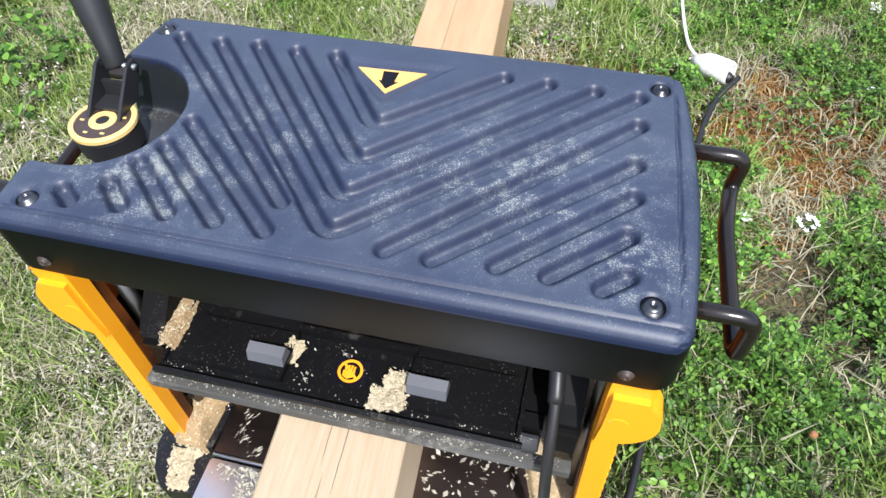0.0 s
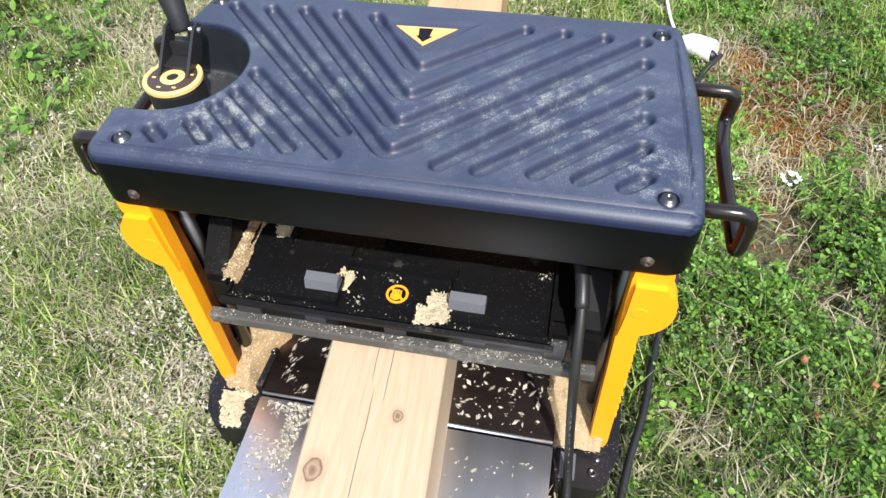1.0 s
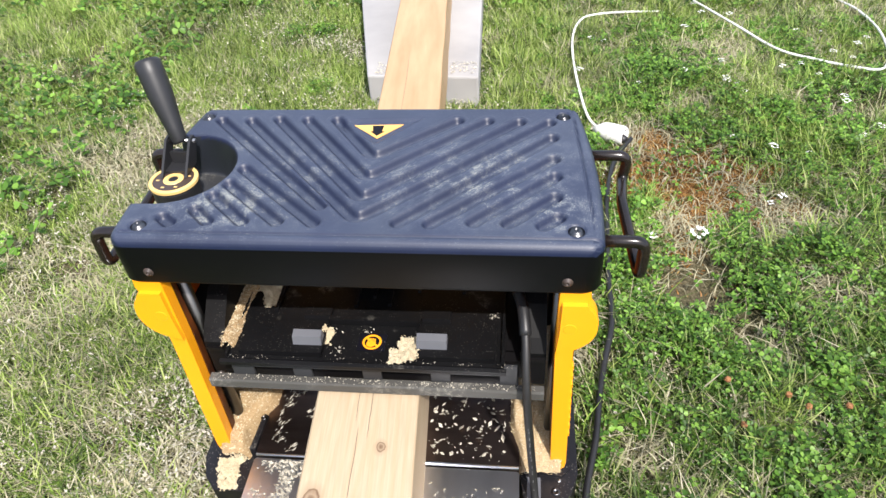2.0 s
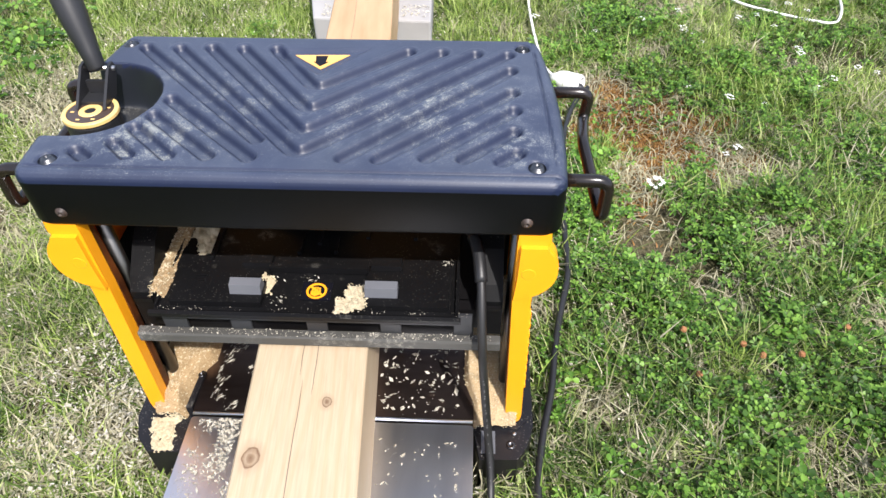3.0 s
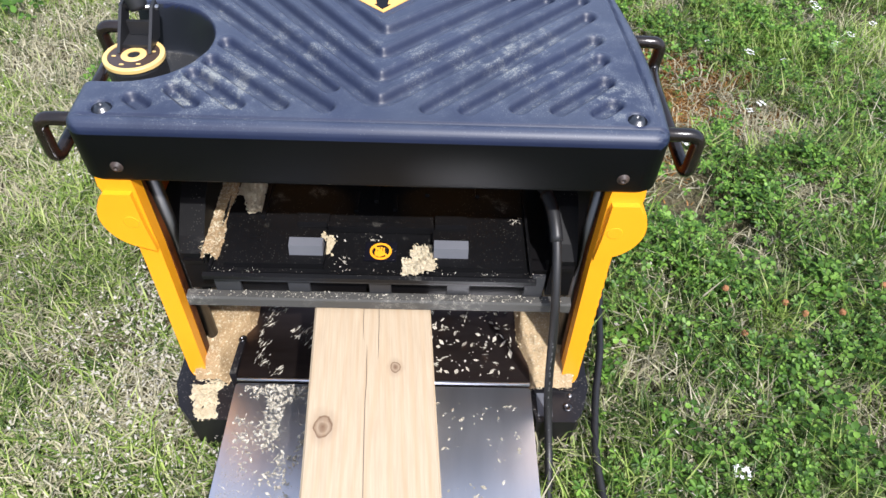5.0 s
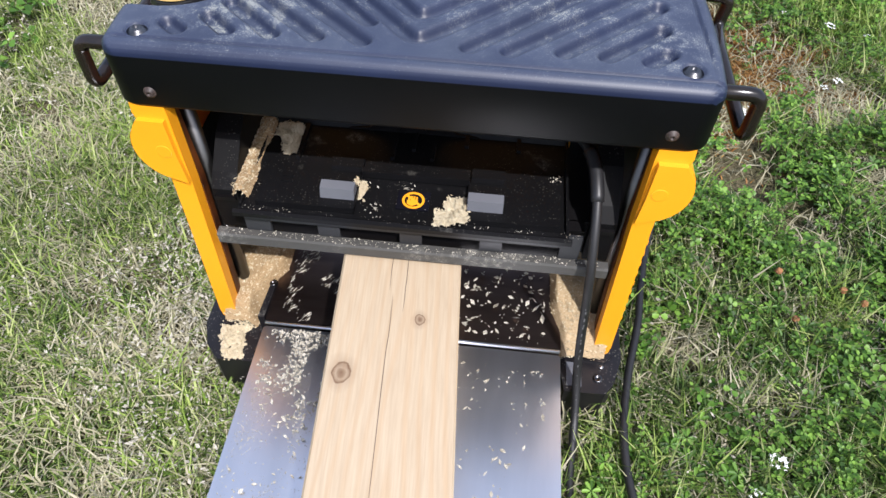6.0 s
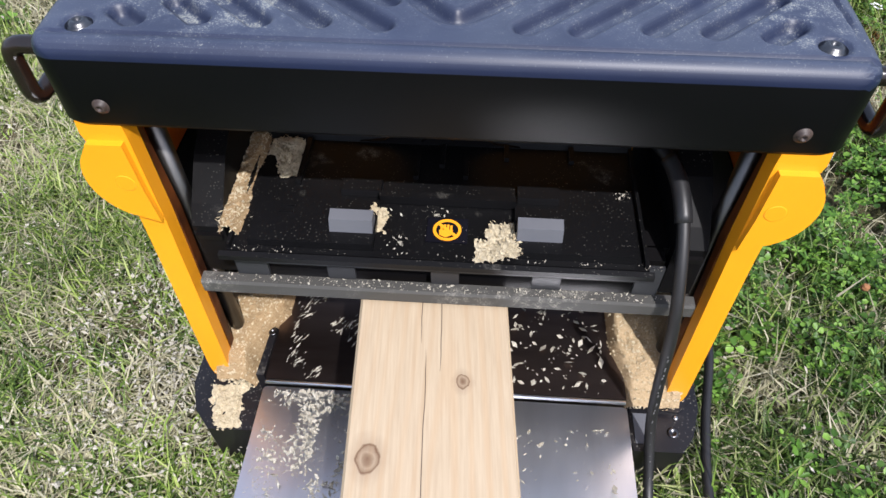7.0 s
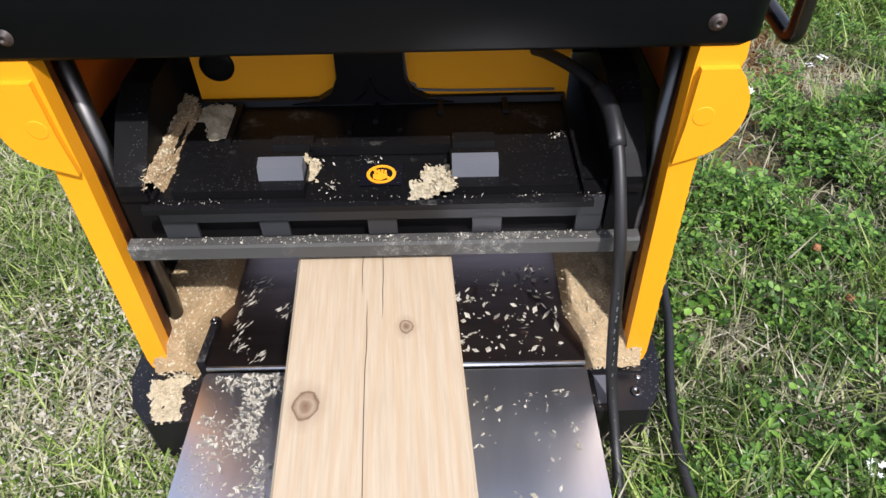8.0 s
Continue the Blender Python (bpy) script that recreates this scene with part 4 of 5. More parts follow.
# ---- carriage ----
def make_carriage():
    bm = B()
    box(bm, -0.198, 0.198, 0.002, 0.21, 0.886, 0.934)
    body = pp("carriage", bm, M_BLACKFACE, bevel=0.003, label="black cutter head carriage")
    for s in (-1, 1):
        bm = B()
        prof = [(-0.008, 0.888), (-0.008, 0.944), (0.004, 0.958), (0.034, 0.984), (0.06, 0.996), (0.2, 0.996), (0.2, 0.888)]
        prism(bm, prof, "x", min(s * 0.181, s * 0.207), max(s * 0.181, s * 0.207))
        pp("end_casing", bm, M_CASING, body, bevel=0.005)
        bm = B()
        box(bm, min(s * 0.183, s * 0.205), max(s * 0.183, s * 0.205), -0.012, -0.0075, 0.932, 0.937)
        pp("casing_rib", bm, M_BLACKFACE, body)
    # tray with a folded front lip
    bm = B()
    prism(bm, [(-0.030, 0.934), (-0.030, 0.9425), (0.103, 0.9448), (0.105, 0.9500), (0.110, 0.9500), (0.110, 0.9345)], "x", -0.1735, 0.1590)
    tray = pp("tray", bm, M_BLACK, body, bevel=0.0012, label="black chip tray lid")
    bm = B()
    prism(bm, [(-0.0385, 0.9400), (-0.0385, 0.9450), (-0.034, 0.9462), (-0.0295, 0.9400)], "x", -0.1765, 0.1615)
    pp("lip", bm, M_BLACK, body, bevel=0.0010)
    # raised panels, clips and grip pads
    for x0, x1, p0, p1 in ((-0.156, -0.056, -0.092, -0.0575), (0.055, 0.149, 0.0565, 0.092)):
        bm = B()
        box(bm, x0, x1, -0.0245, 0.024, 0.943, 0.9505)
        pp("raised_panel", bm, M_BLACK, body, bevel=0.0020)
        bm = B()
        prism(bm, [(-0.0130, 0.9495), (-0.0095, 0.9615), (0.000, 0.9640), (0.004, 0.950)], "x", p0, p1)
        pp("grip_pad", bm, M_PAD, body, bevel=0.001, label="grey rubber grip pad")
        bm = B()
        prism(bm, [(0.034, 0.9440), (0.036, 0.9495), (0.050, 0.9500), (0.052, 0.9440)], "x", p0 + 0.001, p1)
        pp("clip", bm, M_BLACK, body, bevel=0.001)
    bm = B()
    box(bm, -0.057, 0.056, 0.0265, 0.0325, 0.945, 0.954)
    pp("ridge", bm, M_BLACK, body, bevel=0.0018)
    for x, y0, y1 in ((-0.030, 0.057, 0.088), (-0.0085, 0.073, 0.100), (0.013, 0.060, 0.084), (0.048, 0.085, 0.102), (0.105, 0.085, 0.102), (-0.130, 0.045, 0.100)):
        bm = B()
        prism(bm, [(y0, 0.9435), (y0 + 0.001, 0.9480), (y1, 0.9500), (y1, 0.9435)], "x", x - 0.0022, x + 0.0022)
        pp("rib", bm, M_BLACK, body, bevel=0.0007)
    # raised rims at the tray's ends and back
    for x in (-0.1725, 0.1555):
        bm = B()
        prism(bm, [(-0.028, 0.942), (-0.028, 0.9475), (0.102, 0.9505), (0.102, 0.9440)], "x", x, x + 0.0028)
        pp("rim", bm, M_BLACK, body, bevel=0.0008)
    for y in (0.006, 0.013):
        bm = B()
        box(bm, -0.137, -0.125, y, y + 0.0015, 0.9495, 0.9515)
        pp("vent_bar", bm, M_BLACK, body)
    # slotted apron under the lip
    bm = B()
    box(bm, -0.174, 0.174, -0.022, -0.019, 0.9175, 0.936)
    for x0, x1 in ((-0.174, -0.147), (-0.097, -0.074), (-0.011, 0.012), (0.072, 0.095), (0.154, 0.174)):
        box(bm, x0, x1, -0.022, -0.019, 0.902, 0.918)
    pp("apron", bm, M_APRON, body, label="grey slotted apron plate")
    bm = B()
    box(bm, -0.176, 0.176, -0.012, 0.0035, 0.8845, 0.934)
    pp("apron_back", bm, M_BLACKFACE, body)
    bm = B()
    prism(bm, [(-0.0295, 0.8845), (-0.0300, 0.8965), (-0.0285, 0.8990), (-0.0195, 0.8995), (-0.0195, 0.8845)], "x", -0.206, 0.206)
    pp("front_bar", bm, M_BAR, body, bevel=0.001, label="grey metal bar coated with fine dust")
    # sticker: prohibition disc
    bm = B()
    box(bm, -0.0155, 0.0175, -0.0135, 0.0125, 0.9446, 0.9454)
    st = pp("warning_sticker", bm, M_SIGN_K, body, label="black sticker with an orange prohibition disc")
    bm = B()
    z0, z1 = 0.9454, 0.9460
    for i in range(32):
        a, b = 2 * math.pi * i / 32, 2 * math.pi * (i + 1) / 32
        q = []
        for zz in (z0, z1):
            for r, t in ((0.0090, a), (0.0115, a), (0.0115, b), (0.0090, b)):
                q.append(bm.verts.new((0.001 + r * math.cos(t), -0.0005 + r * math.sin(t), zz)))
        for f in ((4, 5, 6, 7), (1, 2, 6, 5), (0, 4, 7, 3)):
            bm.faces.new([q[k] for k in f])
    pp("ring", bm, M_SIGN_O, body)
    bm = B()
    for i in range(4):
        box(bm, -0.0045 + i * 0.0026, -0.0027 + i * 0.0026, -0.001, 0.0055 - 0.0008 * abs(i - 1.5), z0, z1)
    prism(bm, [(-0.0055, -0.001), (-0.005, -0.006), (0.0, -0.0085), (0.0045, -0.006), (0.0058, 0.0), (0.0054, -0.0008)], "z", z0, z1)
    pp("palm", bm, M_SIGN_O, body)
    bm = B()
    prism(bm, [(-0.008, 0.0055), (-0.0062, 0.0075), (0.0098, -0.0068), (0.0080, -0.0085)], "z", z1, z1 + 0.0003)
    pp("stroke", bm, M_SIGN_O, body)
    # yellow housing behind, with a black arched frame
    bm = B()
    box(bm, -0.168, 0.162, 0.1125, 0.20, 0.9345, 1.0565)
    pp("motor_housing", bm, M_YELLOW, body, bevel=0.003, label="yellow housing behind the tray")
    bm = B()
    left = [(-0.085, 0.9465), (-0.062, 0.9495), (-0.048, 0.958), (-0.042, 0.972), (-0.0405, 1.0565)]
    right = [(0.0155, 1.0565), (0.017, 0.972), (0.023, 0.958), (0.036, 0.9495), (0.060, 0.9465)]
    prism(bm, left + right, "y", 0.1015, 0.1140)
    pp("arched_frame", bm, M_BLACKFACE, body, bevel=0.0015)
    bm = B()
    prism(bm, [(-0.029, 0.9505), (0.003, 0.9505), (-0.009, 0.960), (-0.0130, 0.974), (-0.017, 0.960)], "y", 0.0985, 0.1020)
    pp("web", bm, M_BLACK, body, bevel=0.001)
    bm = B()
    tube(bm, smooth_line([(0.0165, 0.111, 1.05), (0.018, 0.111, 0.973), (0.025, 0.111, 0.960), (0.040, 0.111, 0.954), (0.15, 0.111, 0.9525)]), 0.0012, 6)
    pp("trim", bm, M_PAD, body)
    bm = B()
    lathe(bm, [(0.0150, 0), (0.0150, 0.002), (0.0125, 0.0035), (0.006, 0.0028)], 28, (-0.1460, 0.1127, 0.982), FRONT)
    pp("plug_button", bm, M_BLACKFACE, body, smooth=True)
    for s, x in ((1, 0.172), (-1, -0.178)):
        bm = B()
        box(bm, x - 0.009, x + 0.009, 0.115, 0.19, 0.985, 1.050)
        pp("bracket", bm, M_BLACKFACE, body, bevel=0.004)
    for y in (0.125, 0.19):
        bm = B()
        tube(bm, [(-0.165, y, 0.901), (0.165, y, 0.901)], 0.023, 20)
        pp("feed_roller", bm, M_BLACKFACE, body, smooth=True)
    for ob in body.children:
        ob.matrix_parent_inverse = Matrix()
    body.location = (0, 0.003, -0.004)


make_carriage()


# ---- base, bed and infeed table ----
def make_base():
    bm = B()
    pts = [(-0.181, -0.032), (-0.188, -0.078), (-0.232, -0.079), (-0.250, -0.060), (-0.261, -0.030), (-0.261, 0.27), (-0.240, 0.30), (0.240, 0.30), (0.258, 0.27), (0.258, -0.024), (0.248, -0.056), (0.236, -0.073), (0.188, -0.074), (0.181, -0.032)]
    prism(bm, pts, "z", 0.646, 0.7200)
    pp("base", bm, M_BASE, bevel=0.005, seg=3, label="black moulded base, dusty at one corner")
    for s in (-1, 1):
        bm = B()
        prism(bm, [(s * 0.207, -0.030), (s * 0.236, -0.032), (s * 0.248, -0.020), (s * 0.250, 0.01), (s * 0.207, 0.012)], "z", 0.7190, 0.7235)
        pp("post_socket", bm, M_BASE, bevel=0.003)
        bm = B()
        lathe(bm, [(0.0055, 0), (0.0055, 0.0012), (0.003, 0.0016), (0.0025, 0.0004)], 16, (s * 0.228, -0.053, 0.7200))
        pp("bolt", bm, M_SCREW, smooth=True)
        bm = B()
        lathe(bm, [(0.0028, 0), (0.0026, 0.0012), (0.001, 0.0015)], 12, (s * 0.233, -0.0365, 0.7200))
        pp("rivet", bm, M_ROD, smooth=True)
    bm = B()
    box(bm, 0.1905, 0.2085, -0.066, -0.034, 0.7203, 0.7209)
    pp("grey_label", bm, M_PAD, label="plain grey sticker")
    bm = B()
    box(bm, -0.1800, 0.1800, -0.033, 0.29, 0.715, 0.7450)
    pp("bed", bm, M_BEDM, bevel=0.001, label="polished steel bed, darkened for the shade under the carriage")
    bm = B()
    tube(bm, [(-0.1790, -0.0358, 0.7438), (0.1790, -0.0358, 0.7438)], 0.0024, 10)
    pp("bed_edge", bm, M_STEEL, smooth=True, label="bright steel bed edge")
    bm = B()
    c, x1, y0, y1 = 0.004, 0.1800, -0.330, -0.0405
    pts = []
    for cx, cy, a0 in ((x1 - c, y1 - c, 0), (-x1 + c, y1 - c, 90), (-x1 + c, y0 + c, 180), (x1 - c, y0 + c, 270)):
        for i in range(6):
            a = radians(a0 + i * 18)
            pts.append((cx + c * math.cos(a), cy + c * math.sin(a)))
    prism(bm, pts, "z", 0.732, 0.7430)
    pp("infeed_table", bm, M_STEEL, bevel=0.0016, seg=3, label="brushed stainless steel folding table")
    bm = B()
    prism(bm, [(-0.1890, -0.0320), (-0.1812, -0.0320), (-0.1790, 0.024), (-0.1860, 0.026)], "z", 0.7200, 0.7495)
    guide = pp("guide_strip", bm, M_BASE, bevel=0.0015, label="black guide strip beside the bed")
    bm = B()
    lathe(bm, [(0.0045, 0), (0.0045, 0.0015), (0.0032, 0.0026), (0.0022, 0.0026), (0.0018, 0.001)], 16, (-0.1830, 0.018, 0.7495))
    pp("screw", bm, M_SCREW, guide, smooth=True)
    for s in (-1, 1):
        bm = B()
        prism(bm, [(-0.28, 0.730), (-0.034, 0.730), (-0.034, 0.70), (-0.06, 0.70)], "x", min(s * 0.150, s * 0.155), max(s * 0.150, s * 0.155))
        pp("table_bracket", bm, M_BASE)


make_base()


# ---- power cord with its clamp ----
def make_cord():
    pts = [(0.130, 0.116, 0.986), (0.139, 0.100, 0.990), (0.160, 0.068, 0.991), (0.176, 0.040, 0.985), (0.1820, 0.006, 0.968), (0.1840, -0.026, 0.932), (0.1870, -0.046, 0.885), (0.193, -0.052, 0.81), (0.198, -0.060, 0.755), (0.202, -0.083, 0.715), (0.203, -0.115, 0.690), (0.200, -0.18, 0.676),
           (0.211, -0.300, 0.686), (0.230, -0.420, 0.684), (0.278, -0.470, 0.684), (0.313, -0.420, 0.684), (0.308, -0.300, 0.686), (0.270, -0.190, 0.690), (0.262, -0.110, 0.692), (0.272, -0.030, 0.693), (0.290, 0.050, 0.694), (0.300, 0.120, 0.694), (0.314, 0.190, 0.693), (0.334, 0.280, 0.692), (0.338, 0.380, 0.691), (0.346, 0.500, 0.690), (0.360, 0.660, 0.691), (0.393, 0.800, 0.681), (0.433, 0.868, 0.689)]
    line = smooth_line(pts, 7)
    bm = B()
    tube(bm, line, 0.0051, 12)
    cord = tagged(part("power_cord", bm, M_RUBBER, smooth=True), "black rubber power cord hanging over the base into grass", "cable")
    bm = B()
    tube(bm, [p for p in line if 0.962 < p.z < 0.995 and 0.052 > p.y > 0.0], 0.0070, 12)
    part("sleeve", bm, M_GRIP, cord, "black rubber sleeve", smooth=True)
    z = 0.86
    k = 0
    while z > 0.70:
        p = min(line[:90], key=lambda q: abs(q.z - z))
        bm = B()
        h = 0.0008 + 0.0008 * ((k * 7) % 3)
        box(bm, p.x - 0.0006, p.x + 0.0005, p.y - 0.0058, p.y - 0.0050, z - h, z + h)
        part("print_mark", bm, M_MARK, cord)
        z -= 0.0050 + 0.004 * ((k * 5) % 3)
        k += 1
    bm = B()
    lathe(bm, [(0.006, 0), (0.010, 0.006), (0.013, 0.02), (0.013, 0.032), (0.010, 0.036)], 16, (0.423, 0.866, 0.686), Vector((-0.75, 0.45, -0.08)).to_track_quat("Z", "Y").to_matrix())
    part("plug", bm, M_GRIP, cord, "black moulded plug", smooth=True)


make_cord()


# ---- pine board ----
def make_board():
    bm = B()
    ys = [-0.36 + 0.04 * i for i in range(73)]
    hw, z0, z1, c = 0.0635, 0.7456, 0.8730, 0.0022
    prof = [(-hw + c, z0), (-hw, z0 + c), (-hw, z1 - c), (-hw + c, z1), (hw - c, z1), (hw, z1 - c), (hw, z0 + c), (hw - c, z0)]
    prev = None
    for y in ys:
        wob = 0.0012 * noise.noise((0, y * 4, 0)) + (0.004 * noise.noise((5, y * 6, 0)) if y > 0.3 else 0)
        ring = [bm.verts.new((x + (wob if x > 0 else 0), y, z - 0.809)) for x, z in prof]
        if prev:
            for i in range(8):
                bm.faces.new((prev[i], prev[(i + 1) % 8], ring[(i + 1) % 8], ring[i]))
        else:
            bm.faces.new(ring[::-1])
        prev = ring
    bm.faces.new(prev)
    board = tagged(part("board", bm, M_PINE), "thick pine beam, freshly planed in front, knotty and cracked", "board")
    board.matrix_world = pose(-0.0100, 0, 0.809, 0, 0, 3.6)
    # drying cracks, as thin dark wedges let into the face
    for pts in ([(-0.010, 0.40), (-0.0085, 0.10), (-0.0080, 0.03), (-0.010, -0.03), (-0.0095, -0.062)], [(0.006, 0.012), (0.0068, -0.04), (0.0058, -0.088)], [(-0.006, -0.068), (-0.0055, -0.11), (-0.0068, -0.15), (-0.007, -0.34)], [(-0.016, 0.95), (-0.013, 0.80), (-0.014, 0.62), (-0.0115, 0.45)]):
        fine = smooth_line([(x, y, 0) for x, y in pts], 6)
        bm = B()
        n = len(fine)
        rows = []
        for i, p in enumerate(fine):
            w = 0.00028 * min(1, 6 * i / n + 0.15, 6 * (n - 1 - i) / n + 0.15)
            j = 0.0006 * noise.noise((p.y * 60, 0, 2))
            rows.append([bm.verts.new((p.x - w + j, p.y, 0.0642)), bm.verts.new((p.x + w + j, p.y, 0.0642)), bm.verts.new((p.x + j, p.y, 0.0600))])
        for a, b in zip(rows, rows[1:]):
            for i in range(3):
                bm.faces.new((a[i], a[(i + 1) % 3], b[(i + 1) % 3], b[i]))
        part("crack", bm, M_BRONZE, board)


make_board()


# ---- sawdust on the machine ----
def heap(x0, x1, y0, y1, base, shape, label, nx=46, ny=46, flakes=500, size=0.0016, mat=M_SAW):
    """A ragged heap over a rectangle; shape(u, v) gives its height, base(x, y) what it lies on."""
    bm = B()
    grid = {}
    for i in range(nx + 1):
        for j in range(ny + 1):
            u, v = i / nx, j / ny
            x, y = x0 + (x1 - x0) * u, y0 + (y1 - y0) * v
            h = shape(u, v) + 0.0035 * noise.noise((x * 90, y * 90, 1)) + 0.002 * noise.noise((x * 260, y * 260, 2))
            grid[i, j] = (x, y, h)
    vs = {}
    for i in range(nx):
        for j in range(ny):
            q = [(i, j), (i + 1, j), (i + 1, j + 1), (i, j + 1)]
            if max(grid[k][2] for k in q) <= 0:
                continue
            for k in q:
                if k not in vs:
                    x, y, h = grid[k]
                    vs[k] = bm.verts.new((x, y, base(x, y) + max(h, -0.0008)))
            bm.faces.new([vs[k] for k in q])
    tops = [v.co.copy() for v in vs.values() if grid_h(v.co, base) > 0.0004]
    tagged(part("sawdust", bm, mat, smooth=True), label, "sawdust", kind="stuff")
    if tops and flakes:
        pick = [tops[int(i)] for i in rng.integers(0, len(tops), flakes)]
        x = np.array([p.x for p in pick]) + rng.normal(0, 0.0012, flakes)
        y = np.array([p.y for p in pick]) + rng.normal(0, 0.0012, flakes)
        z = np.array([p.z for p in pick]) - 0.0006
        make_flecks("wood_shavings", x, y, z, rng.uniform(0.5, 1.4, flakes) * size, M_CHIP, "loose curled wood shavings on a sawdust heap")


def grid_h(co, base):
    return co.z - base(co.x, co.y)


flat = lambda z: (lambda x, y: z)
heap(-0.2340, -0.166, -0.030, 0.20, flat(0.7205), lambda u, v: (0.034 + 0.018 * min(1, v * 3)) * min(1, max(0, (0.60 - u + 0.42 * min(1, max(0, v * 5 - 0.6))) * 6.0)) * min(1, v * 9 + 0.45) - 0.004, "heap of golden sawdust along the bed edge", flakes=2600)
heap(0.158, 0.2340, -0.032, 0.20, flat(0.7205), lambda u, v: (0.034 + 0.018 * min(1, v * 3)) * min(1, max(0, (u - 0.03 - 0.22 * max(0, 0.25 - v) * 4) * 6.0)) * min(1, v * 9 + 0.45) - 0.004, "heap of golden sawdust along the bed edge", flakes=2600)
heap(-0.249, -0.200, -0.081, -0.026, flat(0.7199), lambda u, v: 0.0045 * min(1, 5 * (u - 0.45 * (1 - v)), 5 * (1.0 - u), 5 * v, 2.5) - 0.0018, "small pile of pale sawdust on the base", flakes=500, mat=M_CHIP)
tray_z = lambda x, y: 0.9386 + (y + 0.027) * 0.0176
heap(0.012, 0.058, -0.028, 0.012, tray_z, lambda u, v: 0.016 * min(u, 1) * (1.0 - 0.55 * v) - 0.0042, "small pile of pale sawdust on the tray", 34, 34, flakes=600, mat=M_CHIP)
heap(-0.166, -0.130, 0.050, 0.100, tray_z, lambda u, v: 0.008 * min(1, 6 * u, 4 * (1 - u), 4 * (v - 0.62 + 0.75 * u - 0.15 * math.sin(9 * u))) - 0.0022, "small pile of pale sawdust on the tray", 40, 40, flakes=900, mat=M_CHIP)
heap(-0.1920, -0.1640, -0.012, 0.112, lambda x, y: tray_z(x, y) + 0.001, lambda u, v: 0.011 * min(1, 5 * (0.30 + 0.16 * v + 0.06 * math.sin(9 * v) - abs(u - 0.60 + 0.16 * v))) - 0.002, "strip of golden sawdust beside the tray", 30, 70, flakes=900)
heap(-0.062, -0.042, -0.004, 0.020, tray_z, lambda u, v: 0.012 * min(1, 1.4 - 1.4 * u, 0.4 + v) - 0.006, "little heap of sawdust beside a pad", 20, 20, flakes=200, mat=M_CHIP)


def chips_on(name, count, x0, x1, y0, y1, z, size, label, fall=None, lie=None):
    x, y = scatter(count, x0, x1, y0, y1)
    if fall is not None:
        keep = rng.random(count) < fall(x, y)
        x, y = x[keep], y[keep]
    s = (0.25 + 1.5 * rng.random(len(x)) ** 2.5) * size
    return make_flecks(name, x, y, np.full(len(x), z), s, M_FLECK, label, lie=lie)


off_board = lambda x, y: ((np.abs(x + 0.0100 + y * 0.063) > 0.0660)).astype(float)
drift = lambda x, y: off_board(x, y) * np.clip((value_noise(x, y, 45, 51) - 0.42) * 3.0, 0, 1) * np.clip(1.25 - np.hypot((x + 0.115) / 0.07, (y + 0.07) / 0.11), 0.05, 1)
chips_on("shavings_on_table", 9000, -0.172, -0.060, -0.29, -0.043, 0.7431, 0.0021, "pale wood shavings strewn on the steel table", drift)
chips_on("fine_dust_on_table", 9000, -0.174, -0.060, -0.30, -0.043, 0.7431, 0.0007, "fine pale dust on the steel table", lambda x, y: off_board(x, y) * np.clip((value_noise(x, y, 30, 57) - 0.3) * 2.0, 0.1, 1))
chips_on("shavings_on_table", 420, 0.05, 0.172, -0.28, -0.043, 0.7431, 0.0024, "a few wood shavings strewn on the steel table", lambda x, y: off_board(x, y) * np.clip((value_noise(x, y, 30, 52) - 0.35) * 2.2, 0, 1))
chips_on("shavings_on_bed", 1500, -0.165, -0.060, -0.030, 0.10, 0.7451, 0.0034, "long pale wood shavings on the dark bed", lambda x, y: off_board(x, y) * np.clip((value_noise(x, y, 50, 54) - 0.45) * 2.2, 0, 1), 1.0)
chips_on("shavings_on_bed", 190, 0.05, 0.160, -0.030, 0.09, 0.7451, 0.0032, "a few wood shavings on the dark bed", off_board)
chips_on("shavings_on_tray", 110, -0.17, 0.155, -0.028, 0.022, 0.9412, 0.0011, "fine wood shavings on the black tray")
for tx, ty, tr in ((-0.042, -0.012, 0.013), (-0.008, 0.019, 0.010), (0.146, 0.050, 0.008)):
    chips_on("shavings_on_tray", 80, tx - tr, tx + tr, ty - tr * 0.8, ty + tr * 0.8, 0.9425, 0.0014, "small scatter of pale shavings on the black tray", lambda x, y: np.clip(1.3 - np.hypot(x - tx, (y - ty) * 1.3) / tr, 0, 1) * (value_noise(x, y, 220, 71) > 0.45))
chips_on("shavings_on_tray", 300, -0.17, 0.17, -0.0275, -0.022, 0.9392, 0.0009, "fine wood shavings along the tray lip", lambda x, y: np.clip((value_noise(x, y, 60, 58) - 0.45) * 3, 0.04, 1))
chips_on("shavings_on_bar", 500, -0.195, 0.195, -0.026, -0.017, 0.8955, 0.0010, "fine wood shavings on the dusty bar")


# ---- grey slab under the outgoing beam ----
def make_support():
    bm = B()
    prism(bm, [(-0.228, 1.085), (0.066, 1.072), (0.052, 1.50), (0.024, 2.35), (-0.50, 2.36), (-0.322, 1.52)], "z", 0.640, 0.7445)
    for e in list(bm.edges):
        if e.calc_length() > 0.3:
            bmesh.ops.subdivide_edges(bm, edges=[e], cuts=3)
    tagged(part("slab", bm, M_SLAB, bevel=0.005), "weathered grey concrete slab lying under the outgoing beam", "slab")


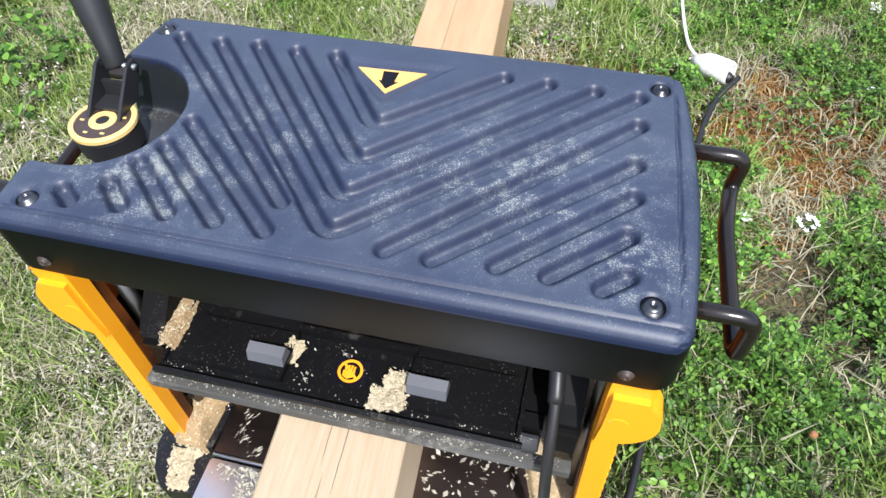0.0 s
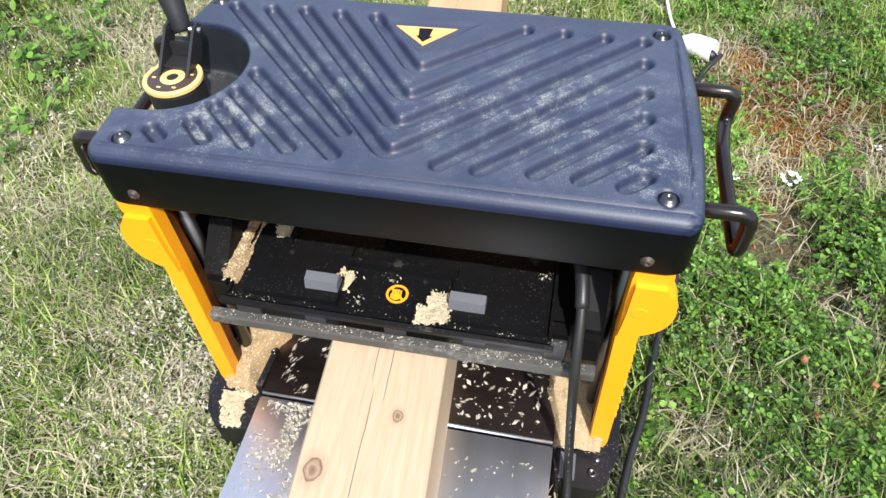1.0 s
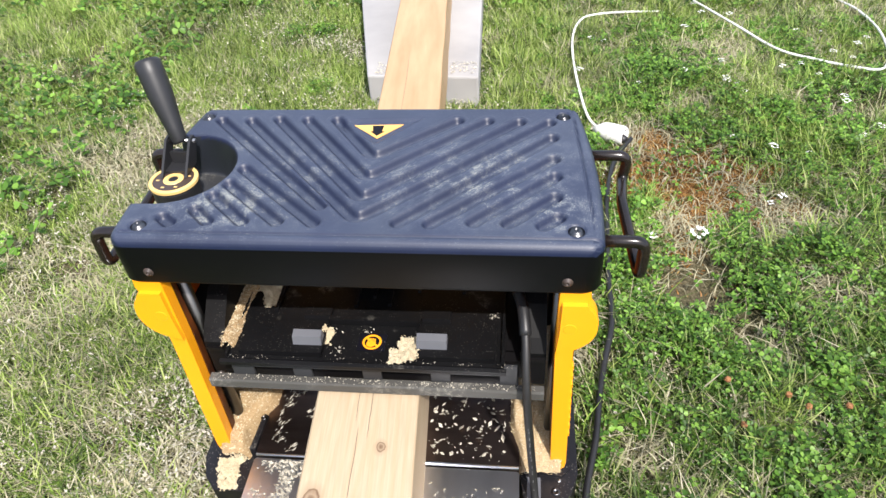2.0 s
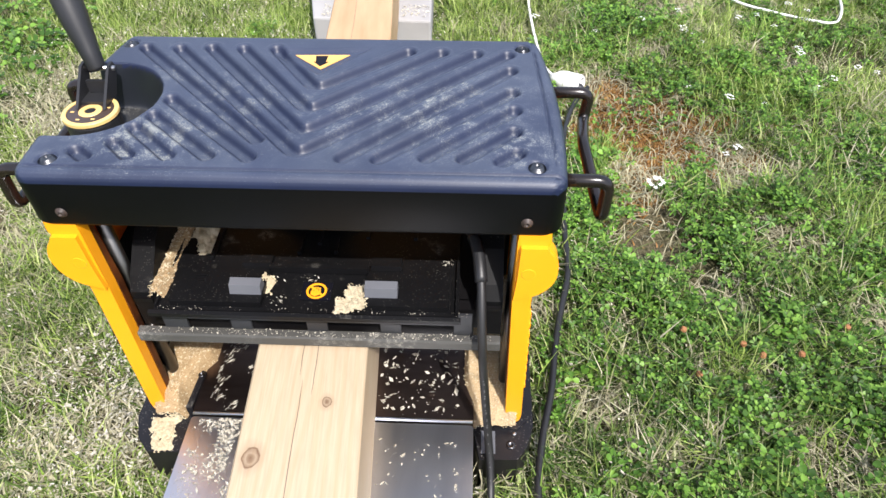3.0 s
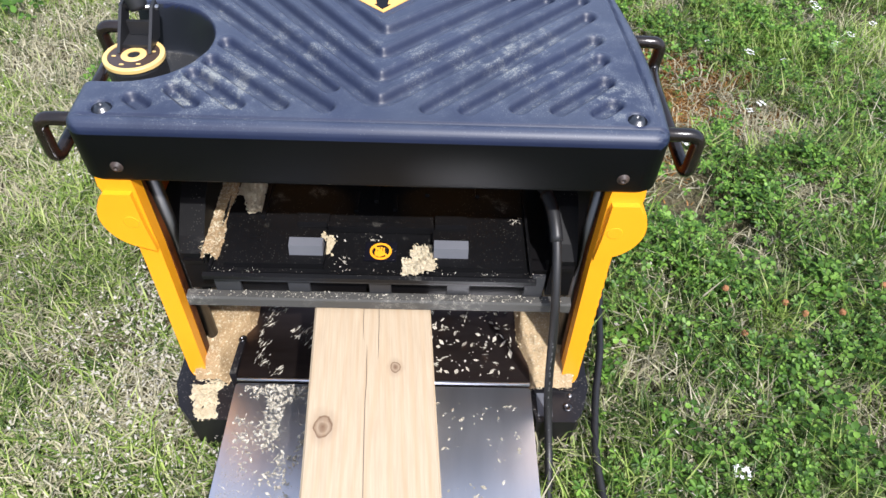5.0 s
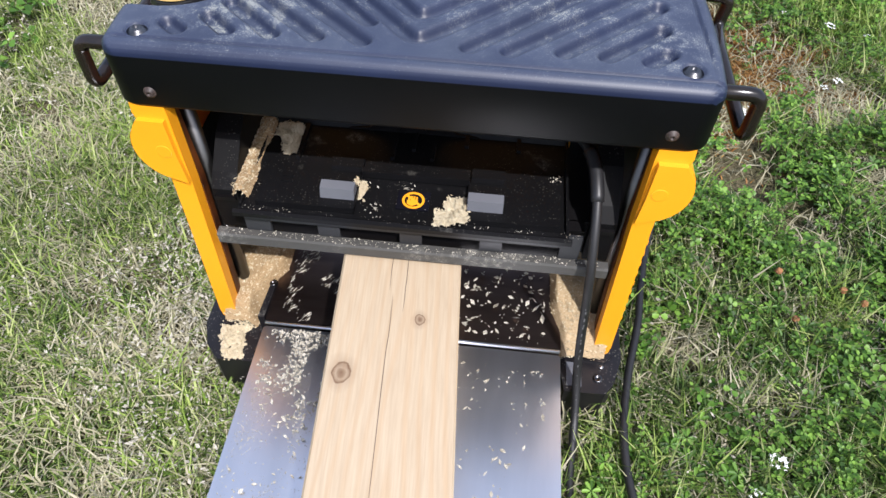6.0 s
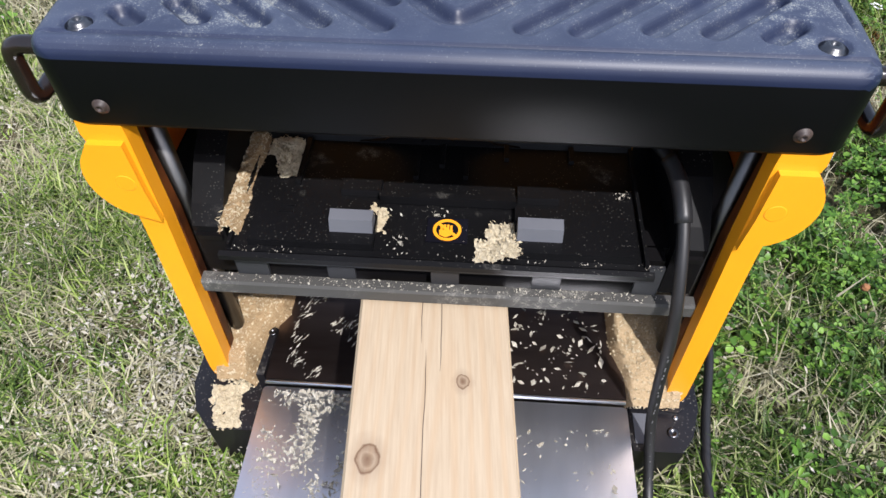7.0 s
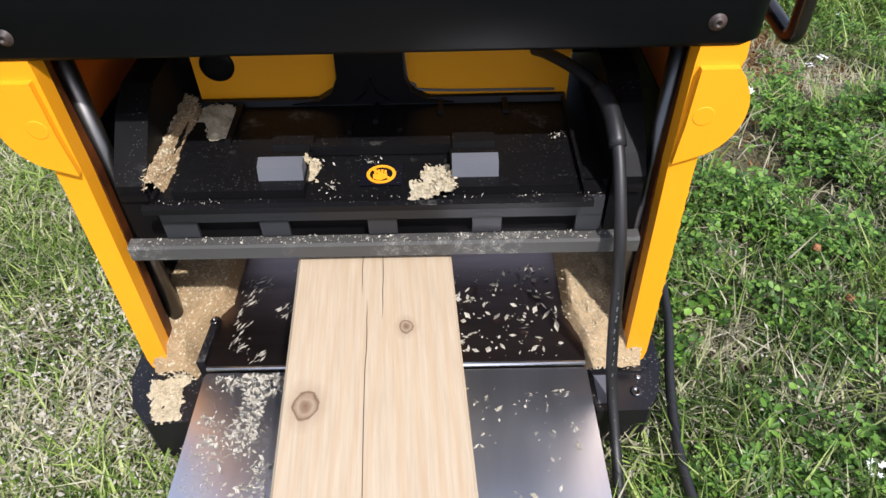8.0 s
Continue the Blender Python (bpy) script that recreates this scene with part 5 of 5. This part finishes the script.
make_support()
x, y = scatter(900, -0.21, 0.06, 1.06, 1.16)
keep = np.abs(x + 0.010 + y * 0.063) > 0.07
make_flecks("sawdust_on_slab", x[keep], y[keep], np.where(y[keep] > 1.092, 0.7448, GROUND + 0.03), rng.uniform(0.001, 0.004, int(keep.sum())), M_FLECK, "pale sawdust blown over the edge of the slab")


# ---- white extension lead ----
def make_lead():
    a = [(0.62, 1.66, 0.672), (0.50, 1.635, 0.682), (0.408, 1.60, 0.690), (0.360, 1.56, 0.692), (0.330, 1.46, 0.692), (0.320, 1.318, 0.692), (0.324, 1.157, 0.690), (0.333, 1.03, 0.688), (0.345, 0.955, 0.686), (0.368, 0.908, 0.686)]
    bm = B()
    tube(bm, smooth_line(a, 8), 0.0034, 8)
    lead = tagged(part("extension_lead", bm, M_WHITE, smooth=True), "white extension lead with a socket lying on the lawn", "cable")
    bm = B()
    turn = Vector((0.62, -0.40, 0.05)).to_track_quat("Z", "Y").to_matrix()
    lathe(bm, [(0.007, -0.012), (0.013, 0.0), (0.020, 0.012), (0.0225, 0.026), (0.0225, 0.062), (0.020, 0.068), (0.017, 0.0685), (0.016, 0.062)], 24, (0.362, 0.912, 0.686), turn)
    part("socket", bm, M_WHITE, lead, "white rubber coupling socket", smooth=True)
    b = [(0.64, 1.98, 0.665), (0.742, 1.696, 0.68), (0.814, 1.491, 0.69), (0.881, 1.332, 0.692), (0.964, 1.269, 0.69), (1.046, 1.222, 0.69), (1.107, 1.207, 0.69), (1.148, 1.266, 0.69), (1.177, 1.358, 0.69), (1.197, 1.478, 0.688), (1.193, 1.608, 0.685), (1.173, 1.702, 0.68), (1.12, 1.95, 0.665)]
    bm = B()
    tube(bm, smooth_line(b, 8), 0.0034, 8)
    tagged(part("cable_loop", bm, M_WHITE, smooth=True), "loop of white cable lying on the lawn", "cable")


make_lead()


# ---- flowers ----
def make_flower(seed):
    r = random.Random(seed)
    t = thing("white_flower", "small cluster of white blossoms on a thin stem", "flower", "white flowers in the lawn")
    bm = B()
    tube(bm, smooth_line([(0, 0, -0.02), (0.003, 0.002, 0.03), (0, 0, 0.062)], 4), 0.0011, 6)
    part("stem", bm, M_STEM, t)
    for i in range(11):
        bm = B()
        a, d = r.random() * 6.283, 0.016 * math.sqrt(r.random())
        cx, cy, cz = d * math.cos(a), d * math.sin(a), 0.064 - d * d * 18 + r.uniform(0, 0.004)
        n = 5
        c = bm.verts.new((cx, cy, cz))
        ring = []
        for k in range(2 * n):
            rr = 0.0052 if k % 2 == 0 else 0.0026
            b = math.pi * k / n + a
            ring.append(bm.verts.new((cx + rr * math.cos(b), cy + rr * math.sin(b), cz + (0.0014 if k % 2 == 0 else 0.0))))
        for k in range(2 * n):
            bm.faces.new((c, ring[k], ring[(k + 1) % (2 * n)]))
        part("blossom", bm, M_PETAL, t)
    return t


FLOWERS = [(0.510, 0.500), (0.432, 0.515), (0.720, 0.672), (0.694, 0.652), (0.437, -0.120), (0.405, -0.161), (0.485, 1.155), (0.331, 1.220), (0.376, 1.433), (0.417, 1.426), (0.221, 1.124), (0.709, 1.165), (0.730, 1.145),
           (0.747, 1.107), (0.965, 1.038), (0.974, 1.077), (0.952, 1.195), (1.103, 1.361), (1.031, 1.329), (0.928, 0.576), (0.897, 0.493), (0.953, 0.886), (0.822, 0.827), (0.675, 0.906), (0.746, 0.846)]
spread = random.Random(12)
FLOWERS += [(spread.uniform(0.6, 1.4), spread.uniform(0.85, 1.8)) for _ in range(22)]
first = make_flower(3)
for i, (fx, fy) in enumerate(FLOWERS):
    m = pose(fx, fy, ground_z(fx, fy), 4 * math.sin(i * 3), 4 * math.cos(i * 5), i * 77)
    if i == 0:
        first.matrix_world = m
    else:
        c = copy_thing(first, m)
        c.scale = (0.42 + 0.28 * ((i * 37) % 10) / 10,) * 3


def make_clover_head():
    t = thing("clover_head", "withered brown clover blossom on a short stem", "flower", "withered clover heads")
    bm = B()
    tube(bm, [(0, 0, -0.02), (0.002, 0, 0.04)], 0.0012, 6)
    part("stem", bm, M_STEM, t)
    bm = B()
    bmesh.ops.create_icosphere(bm, subdivisions=3, radius=0.0048, matrix=Matrix.Translation((0.002, 0, 0.047)))
    for v in bm.verts:
        v.co += (v.co - Vector((0.002, 0, 0.047))) * 0.28 * noise.noise(v.co * 420)
    part("blossom", bm, M_HEAD, t)
    return t


head = make_clover_head()
for i, (hx, hy) in enumerate([(0.58, 0.150), (0.490, 0.165), (0.605, 0.112), (0.68, 0.125), (0.52, 0.10), (0.75, 0.21)]):
    m = pose(hx, hy, ground_z(hx, hy), 8, 5 * i, 60 * i)
    if i == 0:
        head.matrix_world = m
    else:
        copy_thing(head, m)
